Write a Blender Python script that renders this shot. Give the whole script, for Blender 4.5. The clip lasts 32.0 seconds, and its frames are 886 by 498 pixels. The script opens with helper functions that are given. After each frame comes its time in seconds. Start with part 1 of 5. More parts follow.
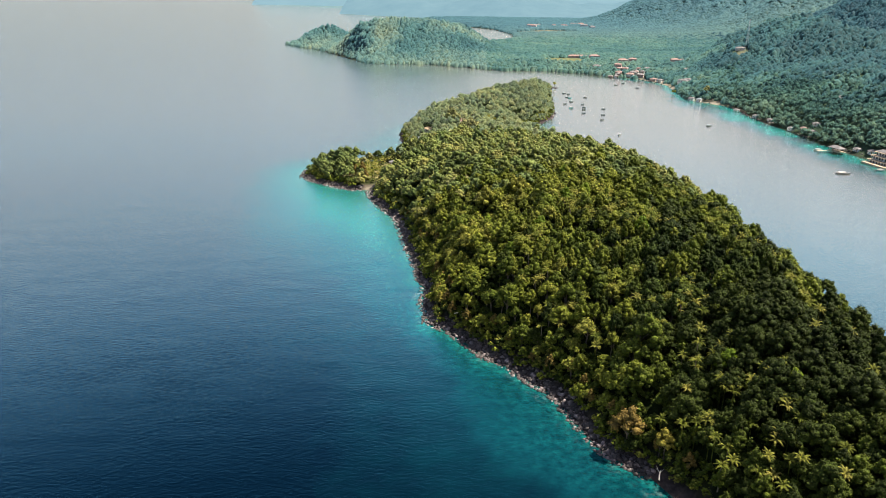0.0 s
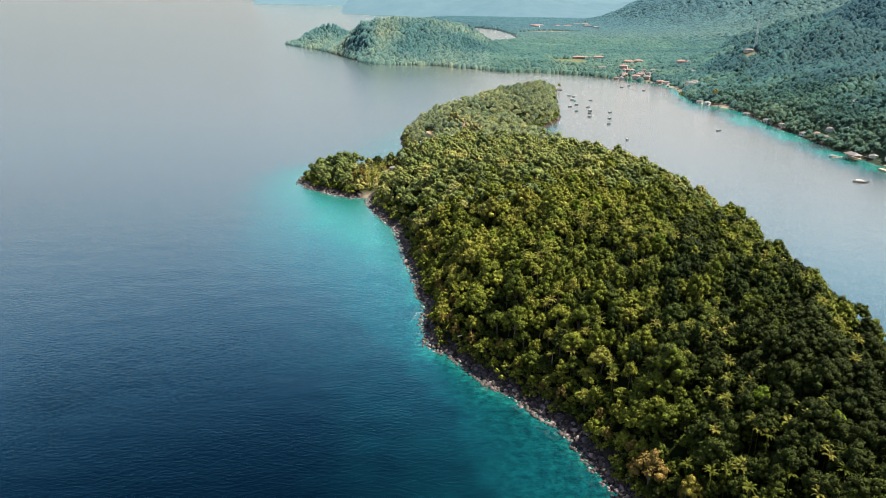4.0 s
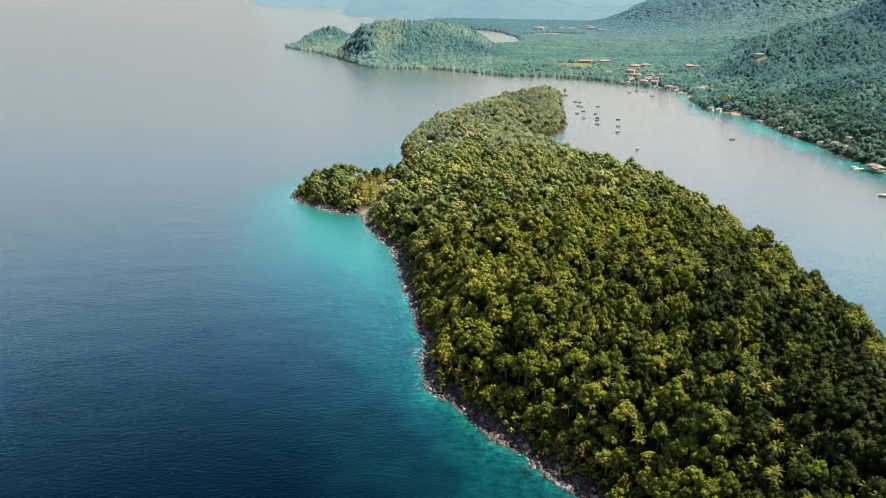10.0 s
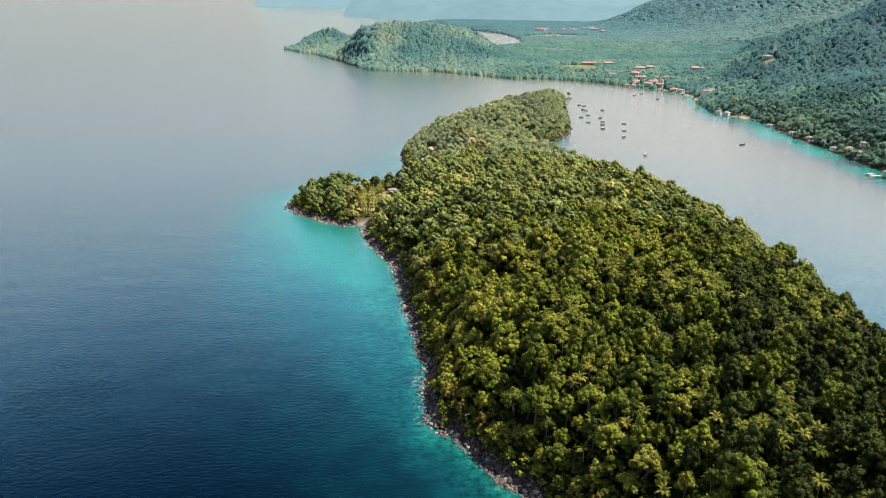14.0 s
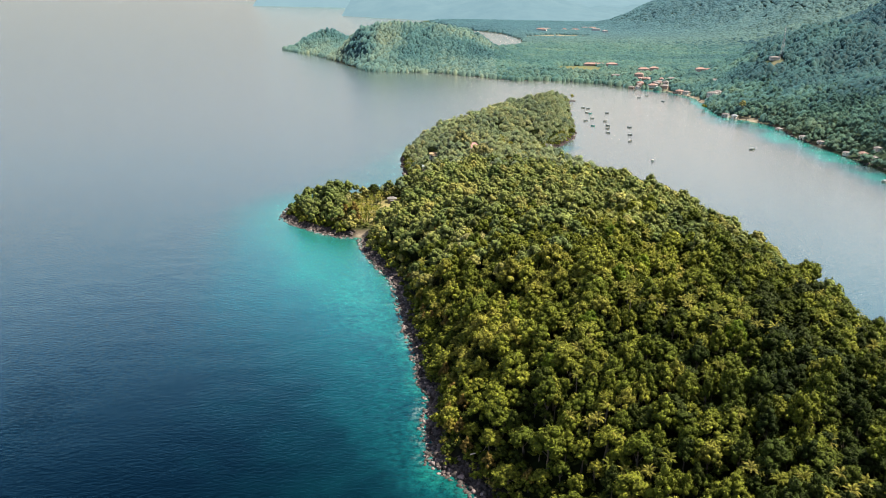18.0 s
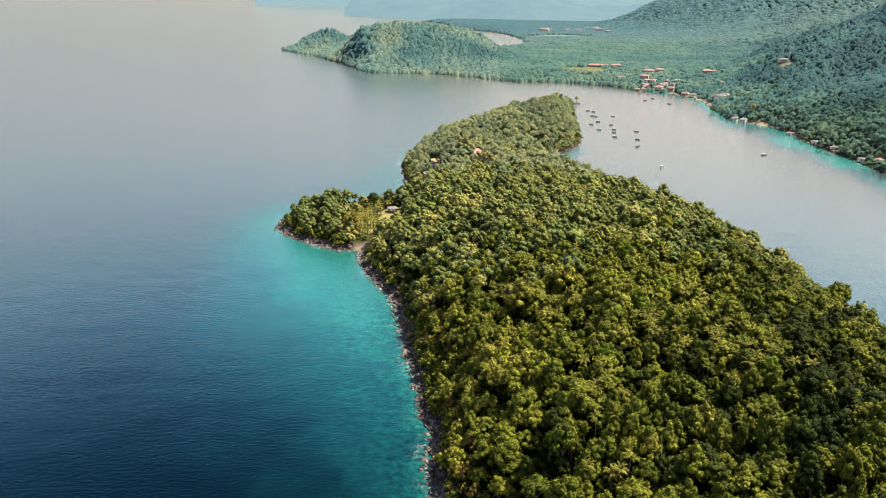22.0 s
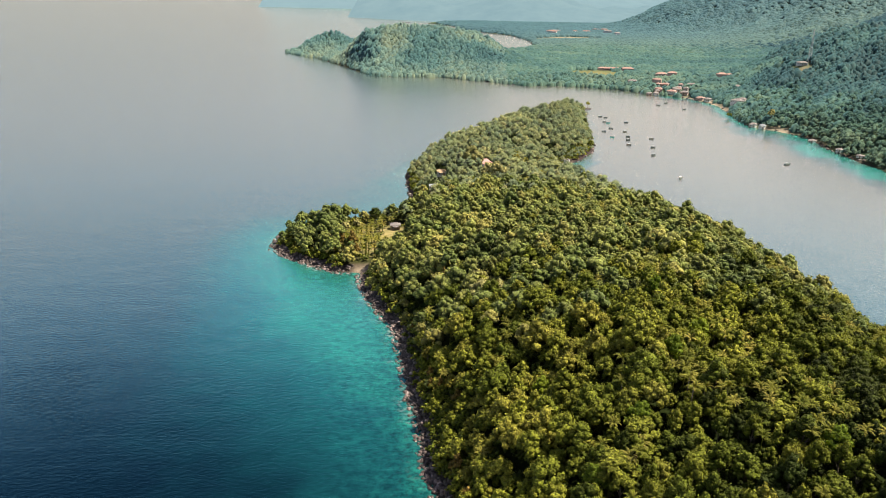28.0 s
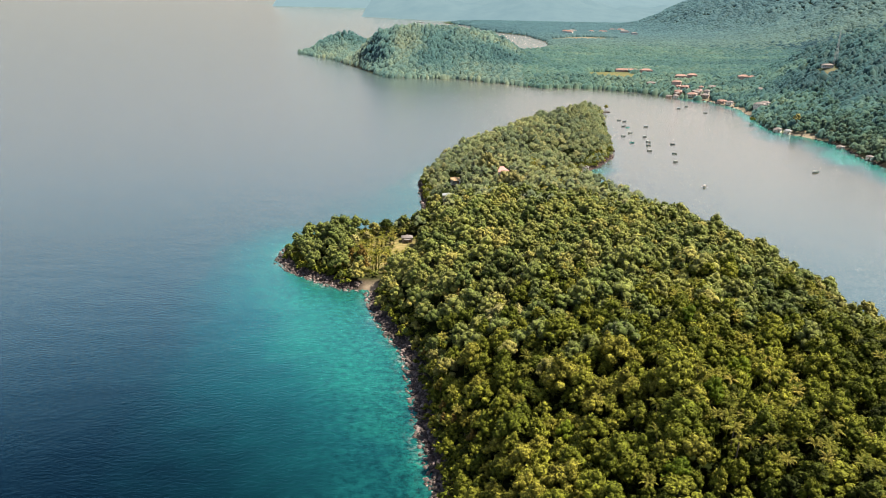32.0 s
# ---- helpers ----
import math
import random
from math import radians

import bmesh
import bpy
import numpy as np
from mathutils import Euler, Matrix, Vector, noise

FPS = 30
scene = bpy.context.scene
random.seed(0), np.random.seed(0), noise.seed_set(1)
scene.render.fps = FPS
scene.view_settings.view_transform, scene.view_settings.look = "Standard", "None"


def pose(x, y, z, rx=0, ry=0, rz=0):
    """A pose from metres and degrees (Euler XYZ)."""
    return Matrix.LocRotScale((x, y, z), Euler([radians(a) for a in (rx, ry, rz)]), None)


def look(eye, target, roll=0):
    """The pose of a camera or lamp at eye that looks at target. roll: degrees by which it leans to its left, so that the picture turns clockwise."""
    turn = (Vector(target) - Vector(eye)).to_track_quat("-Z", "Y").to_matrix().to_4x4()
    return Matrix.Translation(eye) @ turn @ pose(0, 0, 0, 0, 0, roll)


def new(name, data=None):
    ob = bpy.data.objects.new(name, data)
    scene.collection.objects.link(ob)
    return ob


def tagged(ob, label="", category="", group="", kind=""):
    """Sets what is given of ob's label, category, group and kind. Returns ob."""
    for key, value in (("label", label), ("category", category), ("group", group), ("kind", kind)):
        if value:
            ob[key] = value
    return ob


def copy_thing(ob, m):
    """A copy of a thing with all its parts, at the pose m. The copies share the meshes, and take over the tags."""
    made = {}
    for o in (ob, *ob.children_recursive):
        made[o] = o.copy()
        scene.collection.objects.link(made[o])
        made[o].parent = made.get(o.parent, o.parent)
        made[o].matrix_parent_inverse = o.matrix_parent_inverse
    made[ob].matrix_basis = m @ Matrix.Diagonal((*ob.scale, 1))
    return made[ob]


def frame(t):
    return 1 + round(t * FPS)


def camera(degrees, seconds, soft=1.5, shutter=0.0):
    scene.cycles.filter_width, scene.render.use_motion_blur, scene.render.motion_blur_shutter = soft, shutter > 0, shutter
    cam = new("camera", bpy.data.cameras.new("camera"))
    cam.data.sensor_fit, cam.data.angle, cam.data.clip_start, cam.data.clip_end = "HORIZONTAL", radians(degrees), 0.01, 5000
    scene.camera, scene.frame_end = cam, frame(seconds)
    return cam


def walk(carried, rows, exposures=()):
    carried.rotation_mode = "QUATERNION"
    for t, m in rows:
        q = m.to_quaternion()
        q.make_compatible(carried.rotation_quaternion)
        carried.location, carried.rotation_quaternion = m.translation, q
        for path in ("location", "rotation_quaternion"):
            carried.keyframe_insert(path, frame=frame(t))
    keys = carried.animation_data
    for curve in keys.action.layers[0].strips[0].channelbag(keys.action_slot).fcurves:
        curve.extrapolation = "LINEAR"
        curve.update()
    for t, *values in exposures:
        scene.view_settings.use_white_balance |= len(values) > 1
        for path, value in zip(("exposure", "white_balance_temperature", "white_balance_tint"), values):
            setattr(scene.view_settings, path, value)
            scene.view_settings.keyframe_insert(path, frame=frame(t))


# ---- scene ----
cam = camera(60.8, 32.0, soft=0.88)
PATH = [
    (0, (4.095, -3.251, 139.246), (4.075, -1.367, 138.573), 0.9),
    (1, (3.849, 3.818, 138.986), (3.828, 5.7, 138.311), 1.0),
    (2, (3.916, 8.871, 138.857), (3.894, 10.754, 138.184), 0.9),
    (3, (3.331, 14.162, 138.955), (3.31, 16.045, 138.282), 1.0),
    (3.5, (3.129, 16.806, 138.912), (3.107, 18.689, 138.238), 1.1),
    (5.5, (2.816, 27.588, 138.919), (2.792, 29.472, 138.246), 1.1),
    (6, (2.756, 30.33, 138.981), (2.733, 32.213, 138.309), 1.1),
    (7, (2.441, 35.639, 139.031), (2.417, 37.523, 138.36), 1.1),
    (8, (2.413, 40.696, 139.368), (2.387, 42.58, 138.697), 1.1),
    (9, (2.316, 45.964, 139.41), (2.29, 47.848, 138.74), 1.1),
    (10, (2.071, 51.607, 139.701), (2.044, 53.491, 139.03), 1.2),
    (11, (1.912, 57.65, 139.671), (1.884, 59.534, 139.001), 1.1),
    (12, (1.936, 63.289, 139.587), (1.907, 65.173, 138.916), 1.1),
    (13, (1.408, 68.812, 139.518), (1.378, 70.696, 138.847), 1.1),
    (14, (1.324, 73.886, 139.65), (1.294, 75.771, 138.981), 1.1),
    (14.5, (1.007, 76.474, 139.747), (0.978, 78.358, 139.077), 1.1),
    (16.5, (0.444, 87.243, 139.94), (0.414, 89.127, 139.27), 1.2),
    (17, (0.408, 89.882, 139.952), (0.377, 91.766, 139.282), 1.1),
    (18, (-0.072, 95.341, 140.051), (-0.102, 97.225, 139.381), 1.1),
    (19, (-0.199, 100.884, 140.184), (-0.231, 102.767, 139.513), 1.1),
    (20, (-0.912, 106.262, 140.459), (-0.942, 108.145, 139.787), 1.2),
    (21, (-1.543, 111.724, 140.72), (-1.573, 113.607, 140.047), 1.2),
    (22, (-1.928, 117.169, 140.704), (-1.959, 119.052, 140.032), 1.2),
    (23, (-2.352, 122.667, 140.517), (-2.383, 124.55, 139.846), 1.2),
    (24, (-2.556, 128.3, 140.466), (-2.588, 130.183, 139.795), 1.2),
    (24.5, (-2.571, 131.1, 140.512), (-2.603, 132.983, 139.84), 1.2),
    (26.5, (-3.072, 142.17, 140.497), (-3.106, 144.053, 139.825), 1.2),
    (27, (-3.195, 145.074, 140.498), (-3.23, 146.957, 139.827), 1.2),
    (27.5, (-3.09, 147.448, 140.302), (-3.133, 149.332, 139.63), 1.1),
    (28, (-2.921, 149.893, 140.236), (-2.968, 151.777, 139.567), 1.1),
    (28.5, (-2.986, 152.83, 140.482), (-3.033, 154.714, 139.812), 1.1),
    (29, (-3.187, 155.505, 140.678), (-3.238, 157.388, 140.007), 1.1),
    (29.5, (-3.256, 158.219, 140.69), (-3.311, 160.102, 140.019), 1.1),
    (30, (-3.338, 160.982, 140.663), (-3.402, 162.865, 139.993), 1.0),
    (30.5, (-3.474, 163.547, 140.699), (-3.541, 165.43, 140.029), 1.1),
    (31, (-3.539, 166.292, 140.87), (-3.609, 168.175, 140.199), 1.0),
    (31.5, (-3.651, 169.128, 141.096), (-3.724, 171.01, 140.424), 1.0),
    (32, (-4.224, 171.783, 141.245), (-4.305, 173.665, 140.573), 1.1),
]
EXPOSURE = 1.85
walk(cam, [(t, look(eye, target, roll)) for t, eye, target, roll in PATH],
     [(0, EXPOSURE, 6600, 12), (14, EXPOSURE, 6800, 12), (20, EXPOSURE, 6950, 14), (26, EXPOSURE - 0.05, 7350, 16), (32, EXPOSURE - 0.08, 7300, 16)])

# ---- light ----
SUN_EL, SUN_AZ = 60.0, 76.0   # degrees above the horizon; degrees from +Y, clockwise seen from above
world = bpy.data.worlds.new("world")
scene.world = world
world.use_nodes = True
wn = world.node_tree.nodes
wl = world.node_tree.links
sky = wn.new("ShaderNodeTexSky")
sky.sky_type = "NISHITA"
sky.sun_disc = False
sky.sun_elevation = radians(SUN_EL)
sky.sun_rotation = radians(SUN_AZ % 360)
sky.air_density, sky.dust_density, sky.ozone_density, sky.altitude = 1.0, 4.0, 1.0, 0
wl.new(sky.outputs[0], wn["Background"].inputs[0])
wn["Background"].inputs[1].default_value = 0.07

sun_data = bpy.data.lights.new("sun", "SUN")
sun_data.energy, sun_data.angle, sun_data.color = 5.0, radians(0.6), (1.0, 0.91, 0.74)
sun = new("sun", sun_data)
ca, sa = math.cos(radians(SUN_EL)), math.sin(radians(SUN_EL))
SUN_DIR = Vector((math.sin(radians(SUN_AZ)) * ca, math.cos(radians(SUN_AZ)) * ca, sa))
sun.matrix_world = look(SUN_DIR * 900, (0, 0, 0))


# ---- materials ----
def mat(name):
    m = bpy.data.materials.new(name)
    m.use_nodes = True
    nt = m.node_tree
    return m, nt, nt.nodes, nt.links, nt.nodes["Principled BSDF"]


def noise_node(nodes, links, scale, detail=4.0, rough=0.55, coord=None, dims="3D"):
    n = nodes.new("ShaderNodeTexNoise")
    n.noise_dimensions = dims
    n.inputs["Scale"].default_value, n.inputs["Detail"].default_value, n.inputs["Roughness"].default_value = scale, detail, rough
    if coord is not None:
        links.new(coord, n.inputs["Vector"])
    return n


def ramp_node(nodes, links, stops, fac):
    r = nodes.new("ShaderNodeValToRGB")
    e = r.color_ramp.elements
    while len(e) < len(stops):
        e.new(0.5)
    for i, (p, c) in enumerate(stops):
        e[i].position, e[i].color = p, (*c, 1)
    links.new(fac, r.inputs[0])
    return r


def math_node(nodes, links, op, a, b, clamp=False):
    n = nodes.new("ShaderNodeMath")
    n.operation, n.use_clamp = op, clamp
    for i, v in enumerate((a, b)):
        if v is None:
            continue
        if isinstance(v, (int, float)):
            n.inputs[i].default_value = v
        else:
            links.new(v, n.inputs[i])
    return n.outputs[0]


def mix_node(nodes, links, fac, a, b, kind="MIX"):
    n = nodes.new("ShaderNodeMix")
    n.data_type, n.blend_type = "RGBA", kind
    for sock, v in ((n.inputs[0], fac), (n.inputs[6], a), (n.inputs[7], b)):
        if isinstance(v, (int, float)):
            sock.default_value = v
        elif isinstance(v, tuple):
            sock.default_value = (*v, 1)
        else:
            links.new(v, sock)
    return n.outputs[2]


def bump_node(nodes, links, height, bsdf, strength, distance):
    b = nodes.new("ShaderNodeBump")
    b.inputs["Strength"].default_value, b.inputs["Distance"].default_value = strength, distance
    links.new(height, b.inputs["Height"])
    links.new(b.outputs[0], bsdf.inputs["Normal"])


def attr_node(nodes, name):
    a = nodes.new("ShaderNodeAttribute")
    a.attribute_name = name
    return a.outputs["Fac"]


def leaf_material(name, stops, joined, sheen=0.0, sheen_tint=(1, 1, 1), through_light=0.3, contrast=1.0, grain=1.5):
    """Foliage. A tree's tint, with any light, shade or haze painted into it, comes from the attribute "tint" in joined
    woods, from Object Info in single trees.
    """
    m, nt, nodes, links, bsdf = mat(name)
    geo = nodes.new("ShaderNodeNewGeometry")
    pos = geo.outputs["Position"]
    if joined:
        tint = attr_node(nodes, "tint")
    else:
        tint = math_node(nodes, links, "MULTIPLY", nodes.new("ShaderNodeObjectInfo").outputs["Random"], 0.82)
    col = ramp_node(nodes, links, stops, tint).outputs[0]
    patch = noise_node(nodes, links, 0.02, 3, coord=pos)
    light = ramp_node(nodes, links, [(0.3, (0.72, 0.76, 0.7)), (0.7, (1.2, 1.16, 1.0))], patch.outputs["Fac"]).outputs[0]
    col = mix_node(nodes, links, 1.0, col, light, "MULTIPLY")
    leaf = ramp_node(nodes, links, [(0.0, (1 - 0.3 * contrast, 1 - 0.28 * contrast, 1 - 0.28 * contrast)), (1.0, (1 + 0.24 * contrast, 1 + 0.26 * contrast, 1 + 0.2 * contrast))], geo.outputs["Random Per Island"]).outputs[0]
    col = mix_node(nodes, links, 1.0, col, leaf, "MULTIPLY")
    spray = noise_node(nodes, links, grain, 3, 0.6, pos)
    tuft = ramp_node(nodes, links, [(0.36, (1 - 0.42 * contrast,) * 3), (0.66, (1 + 0.36 * contrast, 1 + 0.36 * contrast, 1 + 0.2 * contrast))], spray.outputs["Fac"]).outputs[0]
    col = mix_node(nodes, links, 1.0, col, tuft, "MULTIPLY")
    bump_node(nodes, links, spray.outputs["Fac"], bsdf, 0.9 * contrast, 0.9 / grain)
    links.new(col, bsdf.inputs["Base Color"])
    bsdf.inputs["Roughness"].default_value = 0.62
    bsdf.inputs["Specular IOR Level"].default_value = 0.05 if sheen == 0 else 0.03
    bsdf.inputs["Sheen Weight"].default_value = sheen
    bsdf.inputs["Sheen Roughness"].default_value = 0.6
    bsdf.inputs["Sheen Tint"].default_value = (*sheen_tint, 1)
    tr = nodes.new("ShaderNodeBsdfTranslucent")
    links.new(mix_node(nodes, links, 1.0, col, (1.5, 1.35, 0.5), "MULTIPLY"), tr.inputs[0])
    mx = nodes.new("ShaderNodeMixShader")
    mx.inputs[0].default_value = through_light
    links.new(bsdf.outputs[0], mx.inputs[1])
    links.new(tr.outputs[0], mx.inputs[2])
    links.new(mx.outputs[0], nodes["Material Output"].inputs[0])
    return m


ISLAND_LEAVES = [(0.0, (0.016, 0.024, 0.006)), (0.25, (0.052, 0.069, 0.011)), (0.5, (0.086, 0.101, 0.016)),
                 (0.75, (0.116, 0.126, 0.023)), (0.92, (0.142, 0.128, 0.034)), (1.0, (0.200, 0.136, 0.054))]
# mainland leaf colours shifted blue and pale to paint in distance haze
FAR_HAZE_LEAVES = [(0.0, (0.007, 0.024, 0.029)), (0.3, (0.012, 0.037, 0.041)), (0.6, (0.024, 0.057, 0.052)), (1.0, (0.050, 0.080, 0.062))]
M_LEAF = leaf_material("island_foliage", ISLAND_LEAVES, True, through_light=0.06, contrast=1.25)
M_LEAF_ONE = leaf_material("tree_foliage", ISLAND_LEAVES, False, through_light=0.06, contrast=1.25)
# middle and back island leaves greyed and paled, haze put into their colour
MID_HAZE_LEAVES = [(0.0, (0.026, 0.042, 0.017)), (0.25, (0.052, 0.077, 0.024)), (0.5, (0.086, 0.108, 0.034)), (0.75, (0.122, 0.134, 0.045)), (1.0, (0.19, 0.15, 0.055))]
BACK_HAZE_LEAVES = [(0.0, (0.028, 0.049, 0.032)), (0.25, (0.046, 0.071, 0.037)), (0.5, (0.069, 0.091, 0.041)), (0.75, (0.097, 0.110, 0.048)), (1.0, (0.145, 0.130, 0.066))]
M_LEAF_MID = leaf_material("island_mid_foliage_hazed", MID_HAZE_LEAVES, True, 0.05, (1.0, 1.0, 0.9), 0.08, 1.0)
M_LEAF_BACK = leaf_material("island_back_foliage_hazed", BACK_HAZE_LEAVES, True, 0.10, (0.95, 1.0, 0.98), 0.08, 0.5)
# mainland woods: blue leaf tones and blue sheen stand in for haze
M_FAR_LEAF = leaf_material("mainland_foliage_hazed", FAR_HAZE_LEAVES, True, 0.12, (0.3, 0.75, 1.0), 0.1, 0.28, 0.9)
SHORE_HAZE_LEAVES = [(0.0, (0.007, 0.027, 0.026)), (0.3, (0.014, 0.041, 0.035)), (0.6, (0.025, 0.057, 0.044)), (1.0, (0.050, 0.076, 0.050))]
M_SHORE_LEAF = leaf_material("shore_foliage_hazed", SHORE_HAZE_LEAVES, True, 0.10, (0.35, 0.78, 1.0), 0.1, 0.4, 0.9)
MOUNT_HAZE_LEAVES = [(0.0, (0.005, 0.022, 0.036)), (0.5, (0.011, 0.036, 0.050)), (1.0, (0.025, 0.054, 0.060))]
M_MOUNT_LEAF = leaf_material("mountain_foliage_hazed", MOUNT_HAZE_LEAVES, True, 0.08, (0.3, 0.75, 1.0), 0.1, 0.25, 0.9)
POINT_HAZE_LEAVES = [(0.0, (0.012, 0.038, 0.048)), (0.3, (0.022, 0.056, 0.064)), (0.6, (0.044, 0.078, 0.076)), (1.0, (0.085, 0.106, 0.078))]
M_POINT_LEAF = leaf_material("headland_foliage_hazed", POINT_HAZE_LEAVES, True, 0.12, (0.35, 0.8, 1.0), 0.1, 0.3, 0.9)
M_DISTANT_LEAF = leaf_material("distant_foliage_hazed", [(0.0, (0.036, 0.066, 0.062)), (0.5, (0.028, 0.062, 0.076)), (1.0, (0.018, 0.052, 0.078))], True, 0.12, (0.4, 0.8, 1.0), 0.15, 0.25, 0.3)
PALM_LEAVES = [(0.0, (0.046, 0.060, 0.010)), (0.5, (0.092, 0.100, 0.020)), (1.0, (0.150, 0.138, 0.042))]
M_PALM = leaf_material("palm_foliage", PALM_LEAVES, True, through_light=0.2)
M_PALM_ONE = leaf_material("palm_frond", PALM_LEAVES, False, through_light=0.2)


def plain(name, colour, rough=0.7, vary=0.25, scale=2.0, bump=0.0, metal=0.0, spec=0.4):
    m, nt, nodes, links, bsdf = mat(name)
    geo = nodes.new("ShaderNodeNewGeometry")
    n1 = noise_node(nodes, links, scale, 5, coord=geo.outputs["Position"])
    n2 = noise_node(nodes, links, scale * 0.17, 2, coord=geo.outputs["Position"])
    f = math_node(nodes, links, "MULTIPLY", n1.outputs["Fac"], n2.outputs["Fac"])
    lo = tuple(c * (1 - vary) for c in colour)
    hi = tuple(min(1, c * (1 + vary)) for c in colour)
    r = ramp_node(nodes, links, [(0.1, lo), (0.42, hi)], f)
    links.new(r.outputs[0], bsdf.inputs["Base Color"])
    bsdf.inputs["Roughness"].default_value = rough
    bsdf.inputs["Metallic"].default_value = metal
    bsdf.inputs["Specular IOR Level"].default_value = spec
    if bump:
        bump_node(nodes, links, n1.outputs["Fac"], bsdf, bump, 0.3)
    return m


M_BARK = plain("bark", (0.075, 0.062, 0.046), 0.9, 0.4, 3.0)
M_PALM_BARK = plain("palm_bark", (0.13, 0.11, 0.082), 0.9, 0.3, 4.0)


def rock_material():
    m, nt, nodes, links, bsdf = mat("shore_rock")
    geo = nodes.new("ShaderNodeNewGeometry")
    oi = nodes.new("ShaderNodeObjectInfo")
    n1 = noise_node(nodes, links, 1.3, 6, 0.65, geo.outputs["Position"])
    rnd = math_node(nodes, links, "ADD", geo.outputs["Random Per Island"], oi.outputs["Random"])
    rnd = math_node(nodes, links, "FRACT", rnd, None)
    base = ramp_node(nodes, links, [(0.0, (0.008, 0.006, 0.006)), (0.5, (0.021, 0.016, 0.0165)), (0.8, (0.040, 0.031, 0.033)), (1.0, (0.135, 0.115, 0.118))], rnd).outputs[0]
    grain = ramp_node(nodes, links, [(0.3, (0.55, 0.55, 0.58)), (0.7, (1.35, 1.3, 1.28))], n1.outputs["Fac"]).outputs[0]
    links.new(mix_node(nodes, links, 1.0, base, grain, "MULTIPLY"), bsdf.inputs["Base Color"])
    bsdf.inputs["Roughness"].default_value = 0.75
    bump_node(nodes, links, n1.outputs["Fac"], bsdf, 0.8, 0.25)
    return m


M_ROCK = rock_material()


def ground_material():
    """Forest floor; sand and bare rock where the attributes say so."""
    m, nt, nodes, links, bsdf = mat("ground")
    geo = nodes.new("ShaderNodeNewGeometry")
    n1 = noise_node(nodes, links, 0.5, 6, 0.6, geo.outputs["Position"])
    n2 = noise_node(nodes, links, 0.05, 3, 0.5, geo.outputs["Position"])
    n3 = noise_node(nodes, links, 0.22, 5, 0.65, geo.outputs["Position"])
    soil = ramp_node(nodes, links, [(0.3, (0.004, 0.008, 0.002)), (0.7, (0.012, 0.018, 0.005))], n1.outputs["Fac"]).outputs[0]
    rock = ramp_node(nodes, links, [(0.3, (0.010, 0.009, 0.009)), (0.7, (0.040, 0.032, 0.031))], n1.outputs["Fac"]).outputs[0]
    sand = ramp_node(nodes, links, [(0.3, (0.13, 0.112, 0.09)), (0.7, (0.20, 0.176, 0.14))], n1.outputs["Fac"]).outputs[0]
    grass = ramp_node(nodes, links, [(0.35, (0.050, 0.060, 0.020)), (0.5, (0.105, 0.100, 0.044)), (0.65, (0.165, 0.140, 0.070))], n3.outputs["Fac"]).outputs[0]
    col = mix_node(nodes, links, attr_node(nodes, "rock"), soil, rock)
    shrub = ramp_node(nodes, links, [(0.3, (0.020, 0.038, 0.026)), (0.7, (0.034, 0.056, 0.034))], n1.outputs["Fac"]).outputs[0]
    col = mix_node(nodes, links, attr_node(nodes, "shrub"), col, shrub)
    col = mix_node(nodes, links, attr_node(nodes, "grass"), col, grass)
    col = mix_node(nodes, links, attr_node(nodes, "sand"), col, sand)
    links.new(col, bsdf.inputs["Base Color"])
    bsdf.inputs["Roughness"].default_value = 0.95
    bsdf.inputs["Specular IOR Level"].default_value = 0.03
    bump_node(nodes, links, n1.outputs["Fac"], bsdf, 0.7, 0.5)
    return m


M_GROUND = ground_material()


